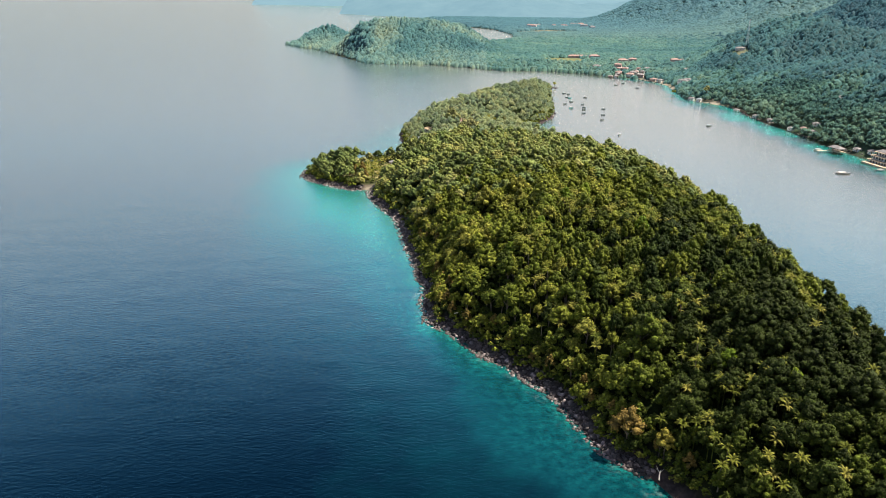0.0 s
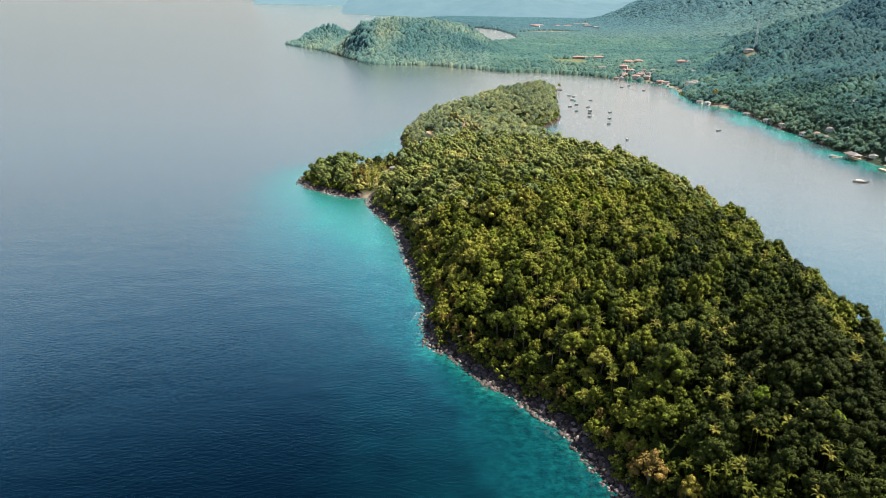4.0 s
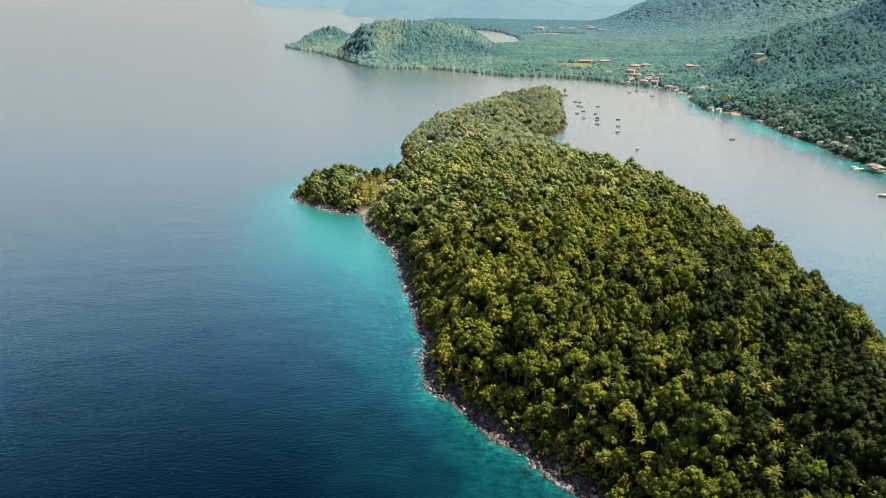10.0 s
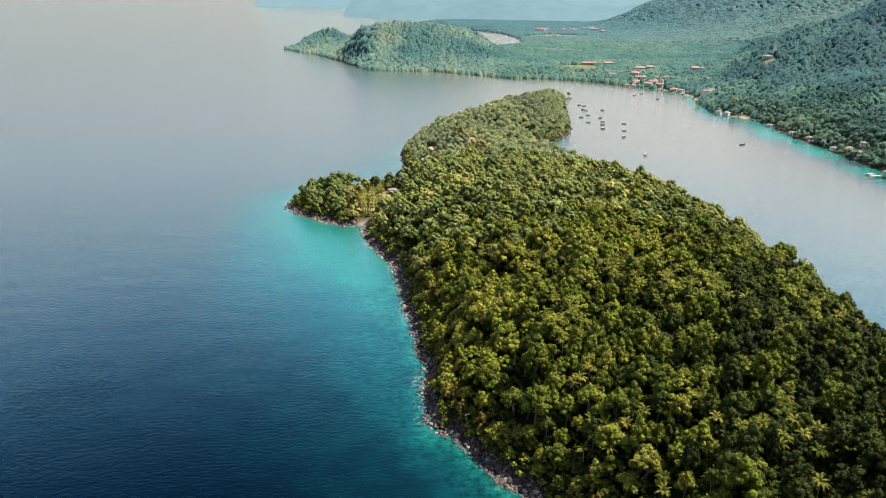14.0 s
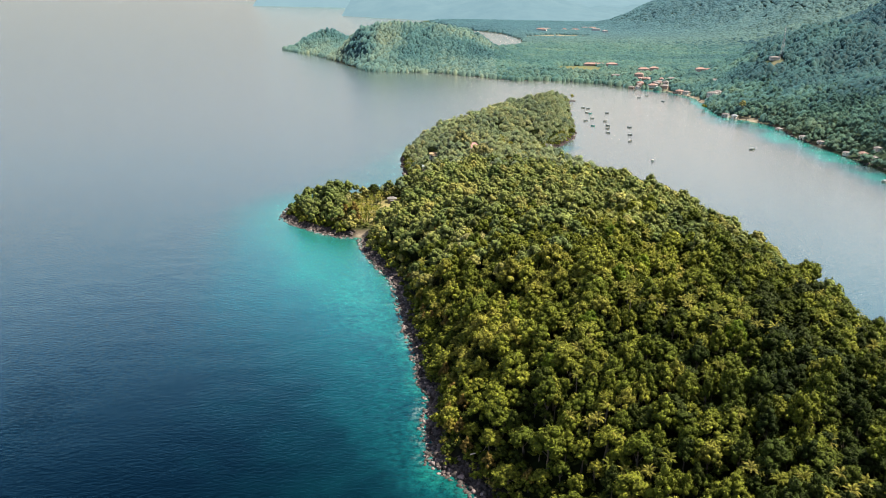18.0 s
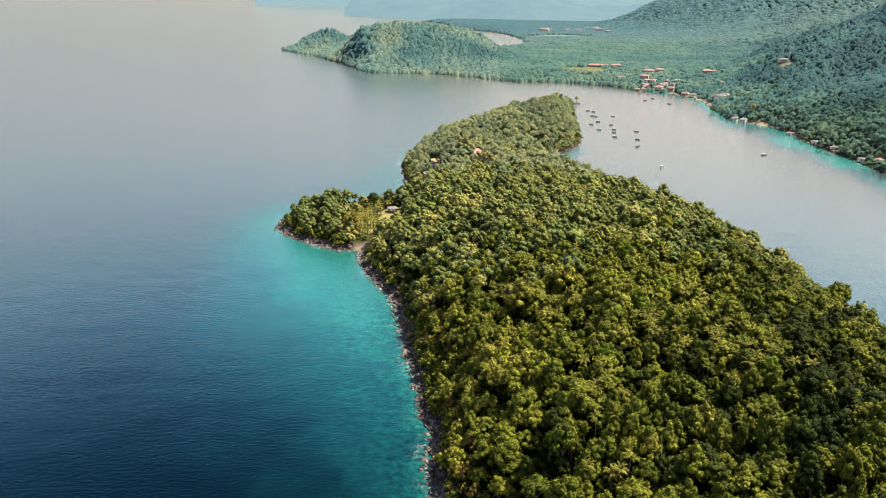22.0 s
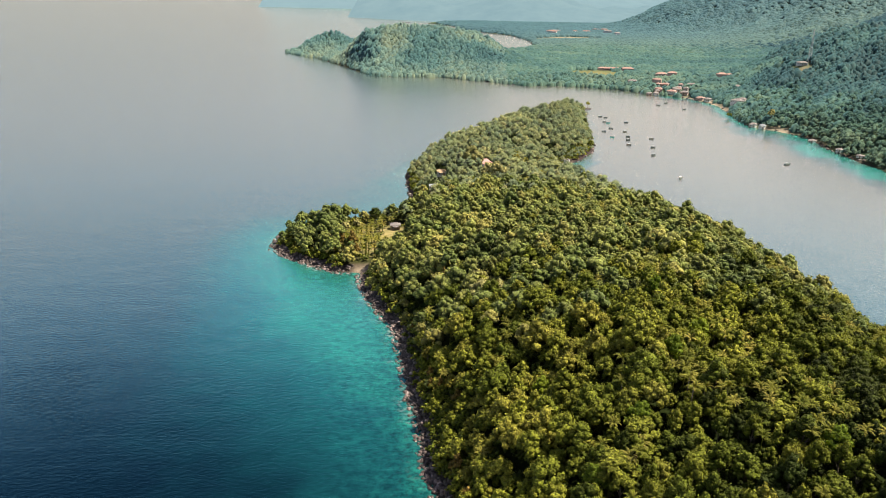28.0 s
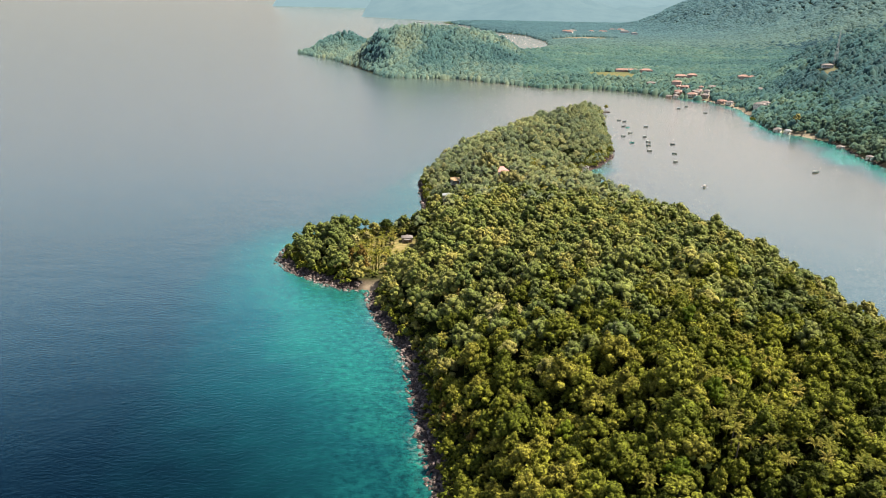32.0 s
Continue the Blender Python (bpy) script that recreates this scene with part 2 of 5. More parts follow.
def sea_material():
    """Sea water: the colour follows the depth of the bed below it, which the mesh carries as "shelf" (0 deep to 1
    shallow) and "shore" (metres off); another attribute paints haze over far water.
    """
    m, nt, nodes, links, bsdf = mat("sea_water")
    geo = nodes.new("ShaderNodeNewGeometry")
    pos = geo.outputs["Position"]
    shelf, shore = attr_node(nodes, "shelf"), attr_node(nodes, "shore")
    bed = noise_node(nodes, links, 0.055, 6, 0.62, pos)
    bed2 = noise_node(nodes, links, 0.33, 6, 0.72, pos)
    wob = math_node(nodes, links, "MULTIPLY", math_node(nodes, links, "SUBTRACT", bed.outputs["Fac"], 0.5), 0.45)
    s = math_node(nodes, links, "ADD", shelf, math_node(nodes, links, "MULTIPLY", wob, math_node(nodes, links, "GREATER_THAN", shelf, 0.02)), True)
    # open water, greyed with distance and in the strait to paint haze and sky reflection
    haze_grey = attr_node(nodes, "haze_grey")
    water = ramp_node(nodes, links, [(0.0, (0.0001, 0.0015, 0.0042)), (0.35, (0.0015, 0.010, 0.017)), (1.0, (0.018, 0.017, 0.014))], haze_grey).outputs[0]
    shallow = ramp_node(nodes, links, [(0.0, (0.0003, 0.008, 0.013)), (0.5, (0.0005, 0.016, 0.022)),
                                       (0.75, (0.0006, 0.027, 0.033)), (1.0, (0.0015, 0.055, 0.052))], s).outputs[0]
    water = mix_node(nodes, links, math_node(nodes, links, "MULTIPLY", s, 2.2, True), water, shallow, "LIGHTEN")
    water = mix_node(nodes, links, math_node(nodes, links, "MULTIPLY", math_node(nodes, links, "SUBTRACT", s, 0.5), 2.4, True), water, shallow)
    # reef and boulders seen through the shallows close to the shore
    reef = ramp_node(nodes, links, [(0.37, (0.22, 0.33, 0.38)), (0.51, (0.95, 0.95, 0.95)), (0.66, (2.2, 1.6, 1.4))], bed2.outputs["Fac"]).outputs[0]
    near = math_node(nodes, links, "SUBTRACT", 1.0, math_node(nodes, links, "DIVIDE", shore, 60.0), True)
    near = math_node(nodes, links, "MULTIPLY", near, math_node(nodes, links, "MULTIPLY", s, 1.7, True), True)
    water = mix_node(nodes, links, near, water, mix_node(nodes, links, 1.0, water, reef, "MULTIPLY"))
    # sunken rocks close in
    sunk = noise_node(nodes, links, 0.75, 4, 0.7, pos)
    close = math_node(nodes, links, "SUBTRACT", 1.0, math_node(nodes, links, "DIVIDE", shore, 20.0), True)
    dark = math_node(nodes, links, "MULTIPLY", close, ramp_node(nodes, links, [(0.52, (0, 0, 0)), (0.62, (1, 1, 1))], sunk.outputs["Fac"]).outputs[0], True)
    water = mix_node(nodes, links, dark, water, (0.003, 0.013, 0.016))
    # broken surf on the rocks
    fo = noise_node(nodes, links, 0.45, 5, 0.7, pos)
    surf = math_node(nodes, links, "SUBTRACT", 1.0, math_node(nodes, links, "DIVIDE", shore, 7.5), True)
    swell = ramp_node(nodes, links, [(0.52, (0.06, 0.06, 0.06)), (0.66, (1, 1, 1))], noise_node(nodes, links, 0.07, 2, 0.5, pos).outputs["Fac"]).outputs[0]
    surf = math_node(nodes, links, "MULTIPLY", surf, ramp_node(nodes, links, [(0.48, (0, 0, 0)), (0.66, (1, 1, 1))], fo.outputs["Fac"]).outputs[0])
    surf = math_node(nodes, links, "MULTIPLY", surf, swell, True)
    water = mix_node(nodes, links, surf, water, (0.15, 0.19, 0.19))
    links.new(water, bsdf.inputs["Base Color"])
    bsdf.inputs["Specular IOR Level"].default_value = 0.0
    bsdf.inputs["Roughness"].default_value = 0.6
    mp = nodes.new("ShaderNodeMapping")
    mp.inputs["Rotation"].default_value = (0, 0, radians(-58))
    mp.inputs["Scale"].default_value = (0.75, 1.35, 1.0)
    links.new(pos, mp.inputs["Vector"])
    w1 = noise_node(nodes, links, 0.6, 5, 0.62, mp.outputs[0])
    w2 = noise_node(nodes, links, 0.05, 2, 0.5, mp.outputs[0])
    h = math_node(nodes, links, "ADD", w1.outputs["Fac"], math_node(nodes, links, "MULTIPLY", w2.outputs["Fac"], 1.2))
    bump_node(nodes, links, h, bsdf, 0.5, 0.6)
    # the surface's gloss: slight and blue-green from above, strong and white at a glance, with far haze painted into
    # the ramp
    facing = nodes.new("ShaderNodeLayerWeight")
    facing.inputs["Blend"].default_value = 0.5
    glossy = nodes.new("ShaderNodeBsdfGlossy")
    links.new(math_node(nodes, links, "SUBTRACT", 0.17, math_node(nodes, links, "MULTIPLY", attr_node(nodes, "lee"), 0.07)), glossy.inputs["Roughness"])
    rough = nodes.new("ShaderNodeBump")
    rough.inputs["Strength"].default_value, rough.inputs["Distance"].default_value = 0.3, 0.6
    links.new(h, rough.inputs["Height"])
    links.new(rough.outputs[0], facing.inputs["Normal"])
    chop = nodes.new("ShaderNodeBump")
    chop.inputs["Strength"].default_value, chop.inputs["Distance"].default_value = 0.35, 0.6
    links.new(h, chop.inputs["Height"])
    links.new(chop.outputs[0], glossy.inputs["Normal"])
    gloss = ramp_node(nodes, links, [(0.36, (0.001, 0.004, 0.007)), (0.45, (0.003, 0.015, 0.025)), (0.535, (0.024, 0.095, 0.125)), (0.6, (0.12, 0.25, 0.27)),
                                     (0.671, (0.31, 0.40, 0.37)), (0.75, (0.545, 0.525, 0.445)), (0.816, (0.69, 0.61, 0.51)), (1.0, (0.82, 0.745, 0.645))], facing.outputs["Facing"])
    # over the reef the reflection itself is tinted, with less red in the gloss
    shelf_gloss = mix_node(nodes, links, 1.0, gloss.outputs[0], (0.66, 0.90, 0.93), "MULTIPLY")
    links.new(mix_node(nodes, links, math_node(nodes, links, "SUBTRACT", s, 0.15, True), gloss.outputs[0], shelf_gloss), glossy.inputs["Color"])
    both = nodes.new("ShaderNodeAddShader")
    links.new(bsdf.outputs[0], both.inputs[0])
    links.new(glossy.outputs[0], both.inputs[1])
    links.new(both.outputs[0], nodes["Material Output"].inputs[0])
    return m


M_SEA = sea_material()


# ---- the lie of the land ----
def sdf(px, py, poly):
    """Metres inside (positive) or outside (negative) of a closed outline."""
    best = np.full(px.shape, 1e18)
    inside = np.zeros(px.shape, bool)
    for (x0, y0), (x1, y1) in zip(poly, poly[1:] + poly[:1]):
        ex, ey = x1 - x0, y1 - y0
        u = np.clip(((px - x0) * ex + (py - y0) * ey) / (ex * ex + ey * ey), 0, 1)
        best = np.minimum(best, (px - x0 - u * ex) ** 2 + (py - y0 - u * ey) ** 2)
        if y0 != y1:
            inside ^= ((y0 > py) != (y1 > py)) & (px < (x1 - x0) * (py - y0) / (y1 - y0) + x0)
    return np.where(inside, 1, -1) * np.sqrt(best)


def smooth(a, b, v):
    t = np.clip((v - a) / (b - a), 0, 1)
    return t * t * (3 - 2 * t)


def bell(x, y, cx, cy, sx, sy, h):
    return h * np.exp(-((x - cx) / sx) ** 2 - ((y - cy) / sy) ** 2)


def wavy(x, y, step, seed):
    """Smooth noise, about -1 to 1, with features of that many metres."""
    r = np.random.RandomState(seed)
    out = np.zeros_like(x, float)
    for k in range(6):
        a = r.uniform(0, 2 * math.pi)
        f = 2 * math.pi / (step * r.uniform(0.7, 1.6))
        out += np.sin((x * math.cos(a) + y * math.sin(a)) * f + r.uniform(0, 6.28))
    return out / 3.0


WEST_SHORE = [(100, 120), (82, 152), (65, 187), (55, 197), (50, 207), (45, 224), (41, 235), (35, 242), (26, 255), (18, 262), (10, 275), (4, 284), (-5, 291),
              (-5, 300), (-8, 312), (-7, 328), (-12, 348), (-15, 368), (-20, 389), (-25, 416), (-30, 442), (-41, 462), (-49, 484), (-54, 505)]
HEADLAND = [(-66, 505), (-82, 515), (-96, 526), (-106, 538), (-107, 556), (-101, 574), (-84, 587), (-62, 592), (-46, 602), (-36, 622), (-41, 666),
            (-47, 712), (-44, 744), (-30, 792), (-2, 846), (26, 900), (60, 958), (96, 1012), (122, 1052), (136, 1062)]
EAST_SHORE = [(138, 1040), (132, 1000), (126, 940), (120, 868), (114, 818), (95, 776), (74, 749), (90, 700), (107, 655), (126, 610), (143, 570), (153, 530),
              (161, 490), (165, 450), (168, 400), (169, 350), (170, 300), (170, 250), (167, 200), (156, 150), (132, 118)]
ISLAND = WEST_SHORE + HEADLAND + EAST_SHORE
MAIN_COAST = [(430, 300), (390, 470), (375, 540), (362, 600), (354, 645), (345, 690), (340, 770), (331, 836), (336, 899), (322, 931), (297, 958), (301, 1025), (310, 1100),
              (287, 1162), (251, 1192), (211, 1234), (165, 1256), (130, 1262), (89, 1251), (58, 1267), (18, 1298), (-40, 1331), (-100, 1327), (-152, 1333),
              (-205, 1450), (-275, 1572), (-362, 1682), (-340, 1730), (-250, 1775), (-150, 1740), (-40, 1720), (60, 1760), (122, 1860), (150, 1950), (156, 2120), (120, 2330)]
FAR_COAST = [(8, 2500), (-60, 2760), (-154, 2900), (-430, 3190), (-560, 3850), (-800, 3960), (-1060, 4080), (-1300, 4700), (2600, 4700), (2600, 300)]
MAINLAND = MAIN_COAST + FAR_COAST
SHELF_WEST = [(120, 150), (60, 172), (20, 190), (12, 205), (6, 232), (-2, 254), (-20, 285), (-34, 312), (-54, 350), (-68, 372), (-83, 397), (-97, 428), (-106, 470),
              (-110, 508), (-112, 535), (-122, 556), (-116, 590), (-96, 640), (-80, 700), (-66, 745), (-40, 800), (40, 780), (60, 500), (120, 300)]
RIDGE_Y = [0, 200, 300, 380, 450, 520, 600, 650, 720, 780, 850, 940, 1000, 1070]
RIDGE_Z = [29, 32, 34, 33, 28, 22, 13, 9, 9, 11, 15, 15, 11, 8]


def island_ground(x, y):
    d = sdf(x, y, ISLAND)
    top = np.interp(y, RIDGE_Y, RIDGE_Z)
    head = smooth(-14, -36, x) * smooth(498, 525, y) * smooth(650, 610, y)
    top = top * (1 - head) + 1.2 * head
    rise = np.where(d > 4, 1 - np.exp(-(np.maximum(d, 4) - 4) / 30.0), 0)
    z = 1.6 * smooth(-1, 5, d) + top * rise * 1.05 + wavy(x, y, 60, 3) * 1.5 * smooth(5, 40, d)
    z = np.where(d < 0, np.maximum(-6, d * 0.45), z)
    return z, d


def main_ground(x, y):
    d = sdf(x, y, MAINLAND)
    z = 2.0 * smooth(-2, 8, d) + 4.5 * smooth(3, 16, d) + 3.0 * smooth(10, 120, d)
    z = z + bell(x, y, 522, 1238, 98, 120, 74) + bell(x, y, 600, 1120, 110, 130, 12) + bell(x, y, 425, 1125, 60, 70, 16)
    z = z + bell(x, y, 950, 1500, 230, 300, 170) + bell(x, y, 640, 920, 150, 220, 70) + bell(x, y, 640, 600, 200, 200, 80) + bell(x, y, 440, 880, 70, 180, 16)
    z = z + bell(x, y, 1180, 2300, 340, 400, 220) + bell(x, y, 620, 2520, 150, 170, 60) + bell(x, y, 810, 2520, 160, 200, 55)
    z = z + bell(x, y, -162, 1470, 72, 78, 45) + bell(x, y, -60, 1470, 75, 75, 42) + bell(x, y, 20, 1470, 60, 70, 28) + bell(x, y, -270, 1690, 50, 40, 30)
    z = z * smooth(-4, 40, d) + wavy(x, y, 150, 8) * 4 * smooth(20, 160, d) * smooth(10, 60, z)
    # gullies and spurs down the slopes
    gully = np.abs(wavy(x, y, 95, 61)) * 9 + np.abs(wavy(x, y, 48, 62)) * 4 - 5
    z = z - gully * smooth(14, 48, z)
    return np.where(d < 0, np.maximum(-6, d * 0.4), z), d


def mesh_from(name, co, faces, width, materials, attrs=(), shade=False):
    """A mesh out of arrays; every face has width corners. attrs: (name, values on points or faces)."""
    me = bpy.data.meshes.new(name)
    co, faces = np.asarray(co, np.float32), np.asarray(faces, np.int32).reshape(-1, width)
    me.vertices.add(len(co))
    me.vertices.foreach_set("co", co.ravel())
    me.loops.add(faces.size)
    me.loops.foreach_set("vertex_index", faces.ravel())
    me.polygons.add(len(faces))
    me.polygons.foreach_set("loop_start", np.arange(0, faces.size, width, dtype=np.int32))
    if shade:
        me.polygons.foreach_set("use_smooth", np.ones(len(faces), bool))
    for key, values in attrs:
        at = me.attributes.new(key, "FLOAT", "POINT" if len(values) == len(co) else "FACE")
        at.data.foreach_set("value", np.asarray(values, np.float32))
    for m in materials:
        me.materials.append(m)
    me.update(calc_edges=True)
    return me


def grid(xs, ys):
    X, Y = np.meshgrid(xs, ys)
    n, m = len(xs), len(ys)
    i = (np.arange(m - 1)[:, None] * n + np.arange(n - 1)[None, :]).ravel()
    return X.ravel(), Y.ravel(), np.stack([i, i + 1, i + n + 1, i + n], 1)


# sea
xs = np.concatenate([np.linspace(-7000, -700, 26)[:-1], np.linspace(-700, -180, 27)[:-1], np.arange(-180, 380, 5.0), np.linspace(380, 900, 21), np.linspace(1000, 7000, 22)])
ys = np.concatenate([np.linspace(-3000, 100, 24)[:-1], np.arange(100, 780, 5.0), np.arange(780, 1400, 8.0), np.linspace(1400, 2600, 50), np.linspace(2700, 6800, 32)])
X, Y, F = grid(xs, ys)
d_isl, d_main = sdf(X, Y, ISLAND), sdf(X, Y, MAINLAND)
off = np.minimum(-d_isl, -d_main)
ragged = wavy(X, Y, 70, 21) * 5 + wavy(X, Y, 25, 22) * 2.5
shelf = smooth(-64, 38, sdf(X, Y, SHELF_WEST) + ragged) * (0.86 - 0.50 * smooth(545, 625, Y)) * (0.52 + 0.48 * smooth(320, 460, Y))
width = 6 + 44 * smooth(1010, 900, Y) * (X > 250) + 12 * bell(X, Y, 90, 740, 50, 60, 1)
shelf = np.maximum(shelf, smooth(width * 1.15 + 12, 0, off + ragged * np.where(X > 250, 1.5, 0.7)) * np.where(X > 250, np.clip(0.82 + 0.32 * wavy(X, Y, 75, 71) + 0.2 * wavy(X, Y, 22, 72), 0.4, 0.95), 0.78 - 0.48 * smooth(560, 660, Y) + bell(X, Y, 92, 742, 40, 40, 0.5)))
shelf = np.minimum(1, shelf + 0.22 * smooth(60, 10, off) * (shelf > 0.3) + 0.08 * bell(X, Y, -62, 480, 40, 40, 1))
# the last attribute paints haze: greyer water far off and in the strait
sea = new("water", mesh_from("water", np.stack([X, Y, np.zeros_like(X)], 1), F, 4, [M_SEA], [("shelf", shelf), ("shore", np.clip(off, 0, 200)), ("lee", smooth(60, 15, -d_main + ragged) * (X > 150)), ("haze_grey", 0.42 * smooth(250, 800, Y + 30 * wavy(X, Y, 240, 44)) + 0.36 * smooth(60, 190, X + 0.12 * Y) * smooth(220, 460, Y))], True))
tagged(sea, "rippled dark blue sea turning turquoise over shallow reef", "water", kind="structure")

# island ground
X, Y, F = grid(np.arange(-130, 200, 3.0), np.arange(90, 1090, 3.0))
Z, D = island_ground(X, Y)
sand = np.maximum(bell(X, Y, -53, 506, 3.8, 3.4, 1.1), bell(X, Y, 74, 748, 16, 14, 1.6)) * smooth(-4, 1, D) * smooth(16, 9, D)
grass = bell(X, Y, -51, 552, 20, 24, 1.5)
keep = (D[F] > -14).any(1)
tagged(new("ground", mesh_from("ground", np.stack([X, Y, Z], 1), F[keep], 4, [M_GROUND],
       [("sand", np.clip(sand, 0, 1)), ("rock", smooth(7.5, 4, D)), ("grass", np.clip(grass, 0, 1))], True)),
       "steep wooded island ground edged with dark rock", "ground", kind="structure")

# mainland ground
def beach(x, y):
    return np.maximum(bell(x, y, 312, 928, 24, 20, 1.5), bell(x, y, 296, 1108, 22, 70, 1.3))


X, Y, F = grid(np.arange(-420, 1900, 14.0), np.arange(440, 2900, 14.0))
Z, D = main_ground(X, Y)
sand = beach(X, Y) * smooth(-6, 1, D) * smooth(16, 9, D)
sand = np.maximum(np.maximum(sand, bell(X, Y, 417, 1131, 10, 7, 0.8)), 0.7 * bell(X, Y, 255, 2150, 80, 40, 1.0))
grass = np.maximum(bell(X, Y, 200, 1352, 50, 46, 0.7), bell(X, Y, 418, 1132, 16, 16, 0.3))
keep = (D[F] > -30).any(1)
tagged(new("ground_2", mesh_from("ground_2", np.stack([X, Y, Z], 1), F[keep], 4, [M_GROUND],
       [("sand", np.clip(sand, 0, 1)), ("rock", smooth(6, 2, D)), ("grass", np.clip(grass, 0, 1)), ("shrub", smooth(3, 9, D))], True)),
       "wooded mainland shore and hills across the strait", "ground", kind="structure")


# far ranges, their haze painted on as a blue glow of the material itself
def haze_glow_material(name, low, high):
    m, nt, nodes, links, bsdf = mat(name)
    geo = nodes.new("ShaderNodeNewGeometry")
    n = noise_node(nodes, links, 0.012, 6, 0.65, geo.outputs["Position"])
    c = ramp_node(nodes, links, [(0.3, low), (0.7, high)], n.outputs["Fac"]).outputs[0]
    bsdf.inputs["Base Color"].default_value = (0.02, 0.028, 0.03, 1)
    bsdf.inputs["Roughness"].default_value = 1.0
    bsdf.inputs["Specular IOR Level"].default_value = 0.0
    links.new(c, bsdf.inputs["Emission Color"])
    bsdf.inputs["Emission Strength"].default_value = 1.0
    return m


def haze_glow_range(name, spine, width, z_top, seed, material):
    xs = np.linspace(0, 1, 120)
    vs = np.linspace(-1, 1, 25)
    U, V = np.meshgrid(xs, vs)
    sx = np.interp(U, np.linspace(0, 1, len(spine)), [p[0] for p in spine])
    sy = np.interp(U, np.linspace(0, 1, len(spine)), [p[1] for p in spine])
    st = np.interp(U, np.linspace(0, 1, len(spine)), [p[2] for p in spine])
    z = z_top * st * (1 - np.abs(V) ** 1.3) * (1 + 0.25 * wavy(sx, sy + V * 300, 420, seed)) + 8 * wavy(sx, V * 600, 90, seed + 1) * (1 - np.abs(V)) - 1
    n = len(xs)
    i = (np.arange(24)[:, None] * n + np.arange(n - 1)[None, :]).ravel()
    F = np.stack([i, i + 1, i + n + 1, i + n], 1)
    co = np.stack([sx.ravel(), (sy + V * width).ravel(), z.ravel()], 1)
    return tagged(new(name, mesh_from(name, co, F, 4, [material], shade=True)), "wooded mountains across the bay, blue haze painted as a glow", "mountains", kind="structure")


haze_glow_range("backdrop_1", [(-1060, 4560, 0.9), (-600, 4560, 1.0), (-100, 4560, 1.1), (500, 4560, 1.0), (1100, 4560, 0.6), (1500, 4560, 0.2)], 440, 130, 31, haze_glow_material("haze_glow_range", (0.055, 0.105, 0.132), (0.066, 0.120, 0.145)))
haze_glow_range("backdrop_2", [(-470, 3700, 0.7), (-150, 3500, 1.0), (150, 3300, 0.8), (500, 3300, 0.55), (900, 3300, 0.35), (1400, 3200, 0.5)], 480, 125, 37, haze_glow_material("mid_glow_range", (0.045, 0.092, 0.118), (0.060, 0.110, 0.132)))


# ---- trees ----
OCTA = np.array([(1, 0, 0), (0, 1, 0), (-1, 0, 0), (0, -1, 0), (0, 0, 1), (0, 0, -1)], float)
OCTA_F = np.array([(0, 1, 4), (1, 2, 4), (2, 3, 4), (3, 0, 4), (1, 0, 5), (2, 1, 5), (3, 2, 5), (0, 3, 5)])


def ball(levels):
    bm = bmesh.new()
    bmesh.ops.create_icosphere(bm, subdivisions=levels, radius=1)
    v, f = np.array([w.co[:] for w in bm.verts]), np.array([[w.index for w in p.verts] for p in bm.faces])
    bm.free()
    return v, f


ICO = ball(1)


def crown_points(rs, lumps, cards, leaf, flat=0.75, core=ICO):
    """A crown of radius about 1 with its centre at 0: billows of foliage, each a ragged bulge set with leaf sprays. Triangles."""
    vs, fs, n = [], [], 0
    for k in range(lumps):
        a = k * 2.39996 + rs.uniform(-0.5, 0.5)
        t = (k + 0.5) / lumps
        r = 0.72 * math.sqrt(t) * rs.uniform(0.75, 1.15)
        c = np.array((r * math.cos(a), r * math.sin(a), flat * (0.78 - 1.05 * t) * rs.uniform(0.7, 1.25)))
        cr = rs.uniform(0.8, 1.25) * 0.92 / math.sqrt(lumps) + 0.06
        cv = core[0] * (rs.uniform(0.66, 1.2, (len(core[0]), 1)) if len(core[0]) < 10 else rs.uniform(0.78, 1.14, (len(core[0]), 1))) * cr
        vs.append(cv * (1, 1, 0.85) + c)
        fs.append(core[1] + n)
        n += len(cv)
        for q in range(cards):
            d = rs.normal(0, 1, 3) + (c + (0, 0, 0.45)) * 1.2
            d /= np.linalg.norm(d)
            p = c + d * cr * rs.uniform(0.85, 1.15)
            nrm = d + rs.normal(0, 0.5, 3)
            nrm /= np.linalg.norm(nrm)
            u = np.cross(nrm, rs.normal(0, 1, 3))
            u /= np.linalg.norm(u)
            v = np.cross(nrm, u)
            s = leaf * rs.uniform(0.6, 1.3)
            vs.append(np.array([-u * 0.5 - v * 0.3, u * 0.5 - v * 0.3, v * 0.65 + nrm * 0.15]) * s + p)
            fs.append(np.array([(0, 1, 2)]) + n)
            n += 3
    return np.concatenate(vs), np.concatenate(fs)


rs = np.random.RandomState(7)
CROWN_NEAR = [crown_points(rs, int(rs.randint(14, 20)), 22, 0.13, rs.uniform(0.7, 1.0)) for k in range(9)]
CROWN_MID = [crown_points(rs, int(rs.randint(11, 15)), 8, 0.19, rs.uniform(0.7, 1.0)) for k in range(8)]
CROWN_BACK = [crown_points(rs, int(rs.randint(8, 11)), 3, 0.2, rs.uniform(0.7, 1.0), (OCTA, OCTA_F)) for k in range(8)]
CROWN_LOW = [crown_points(rs, 6, 3, 0.3, 0.8, (OCTA, OCTA_F)) for k in range(6)]


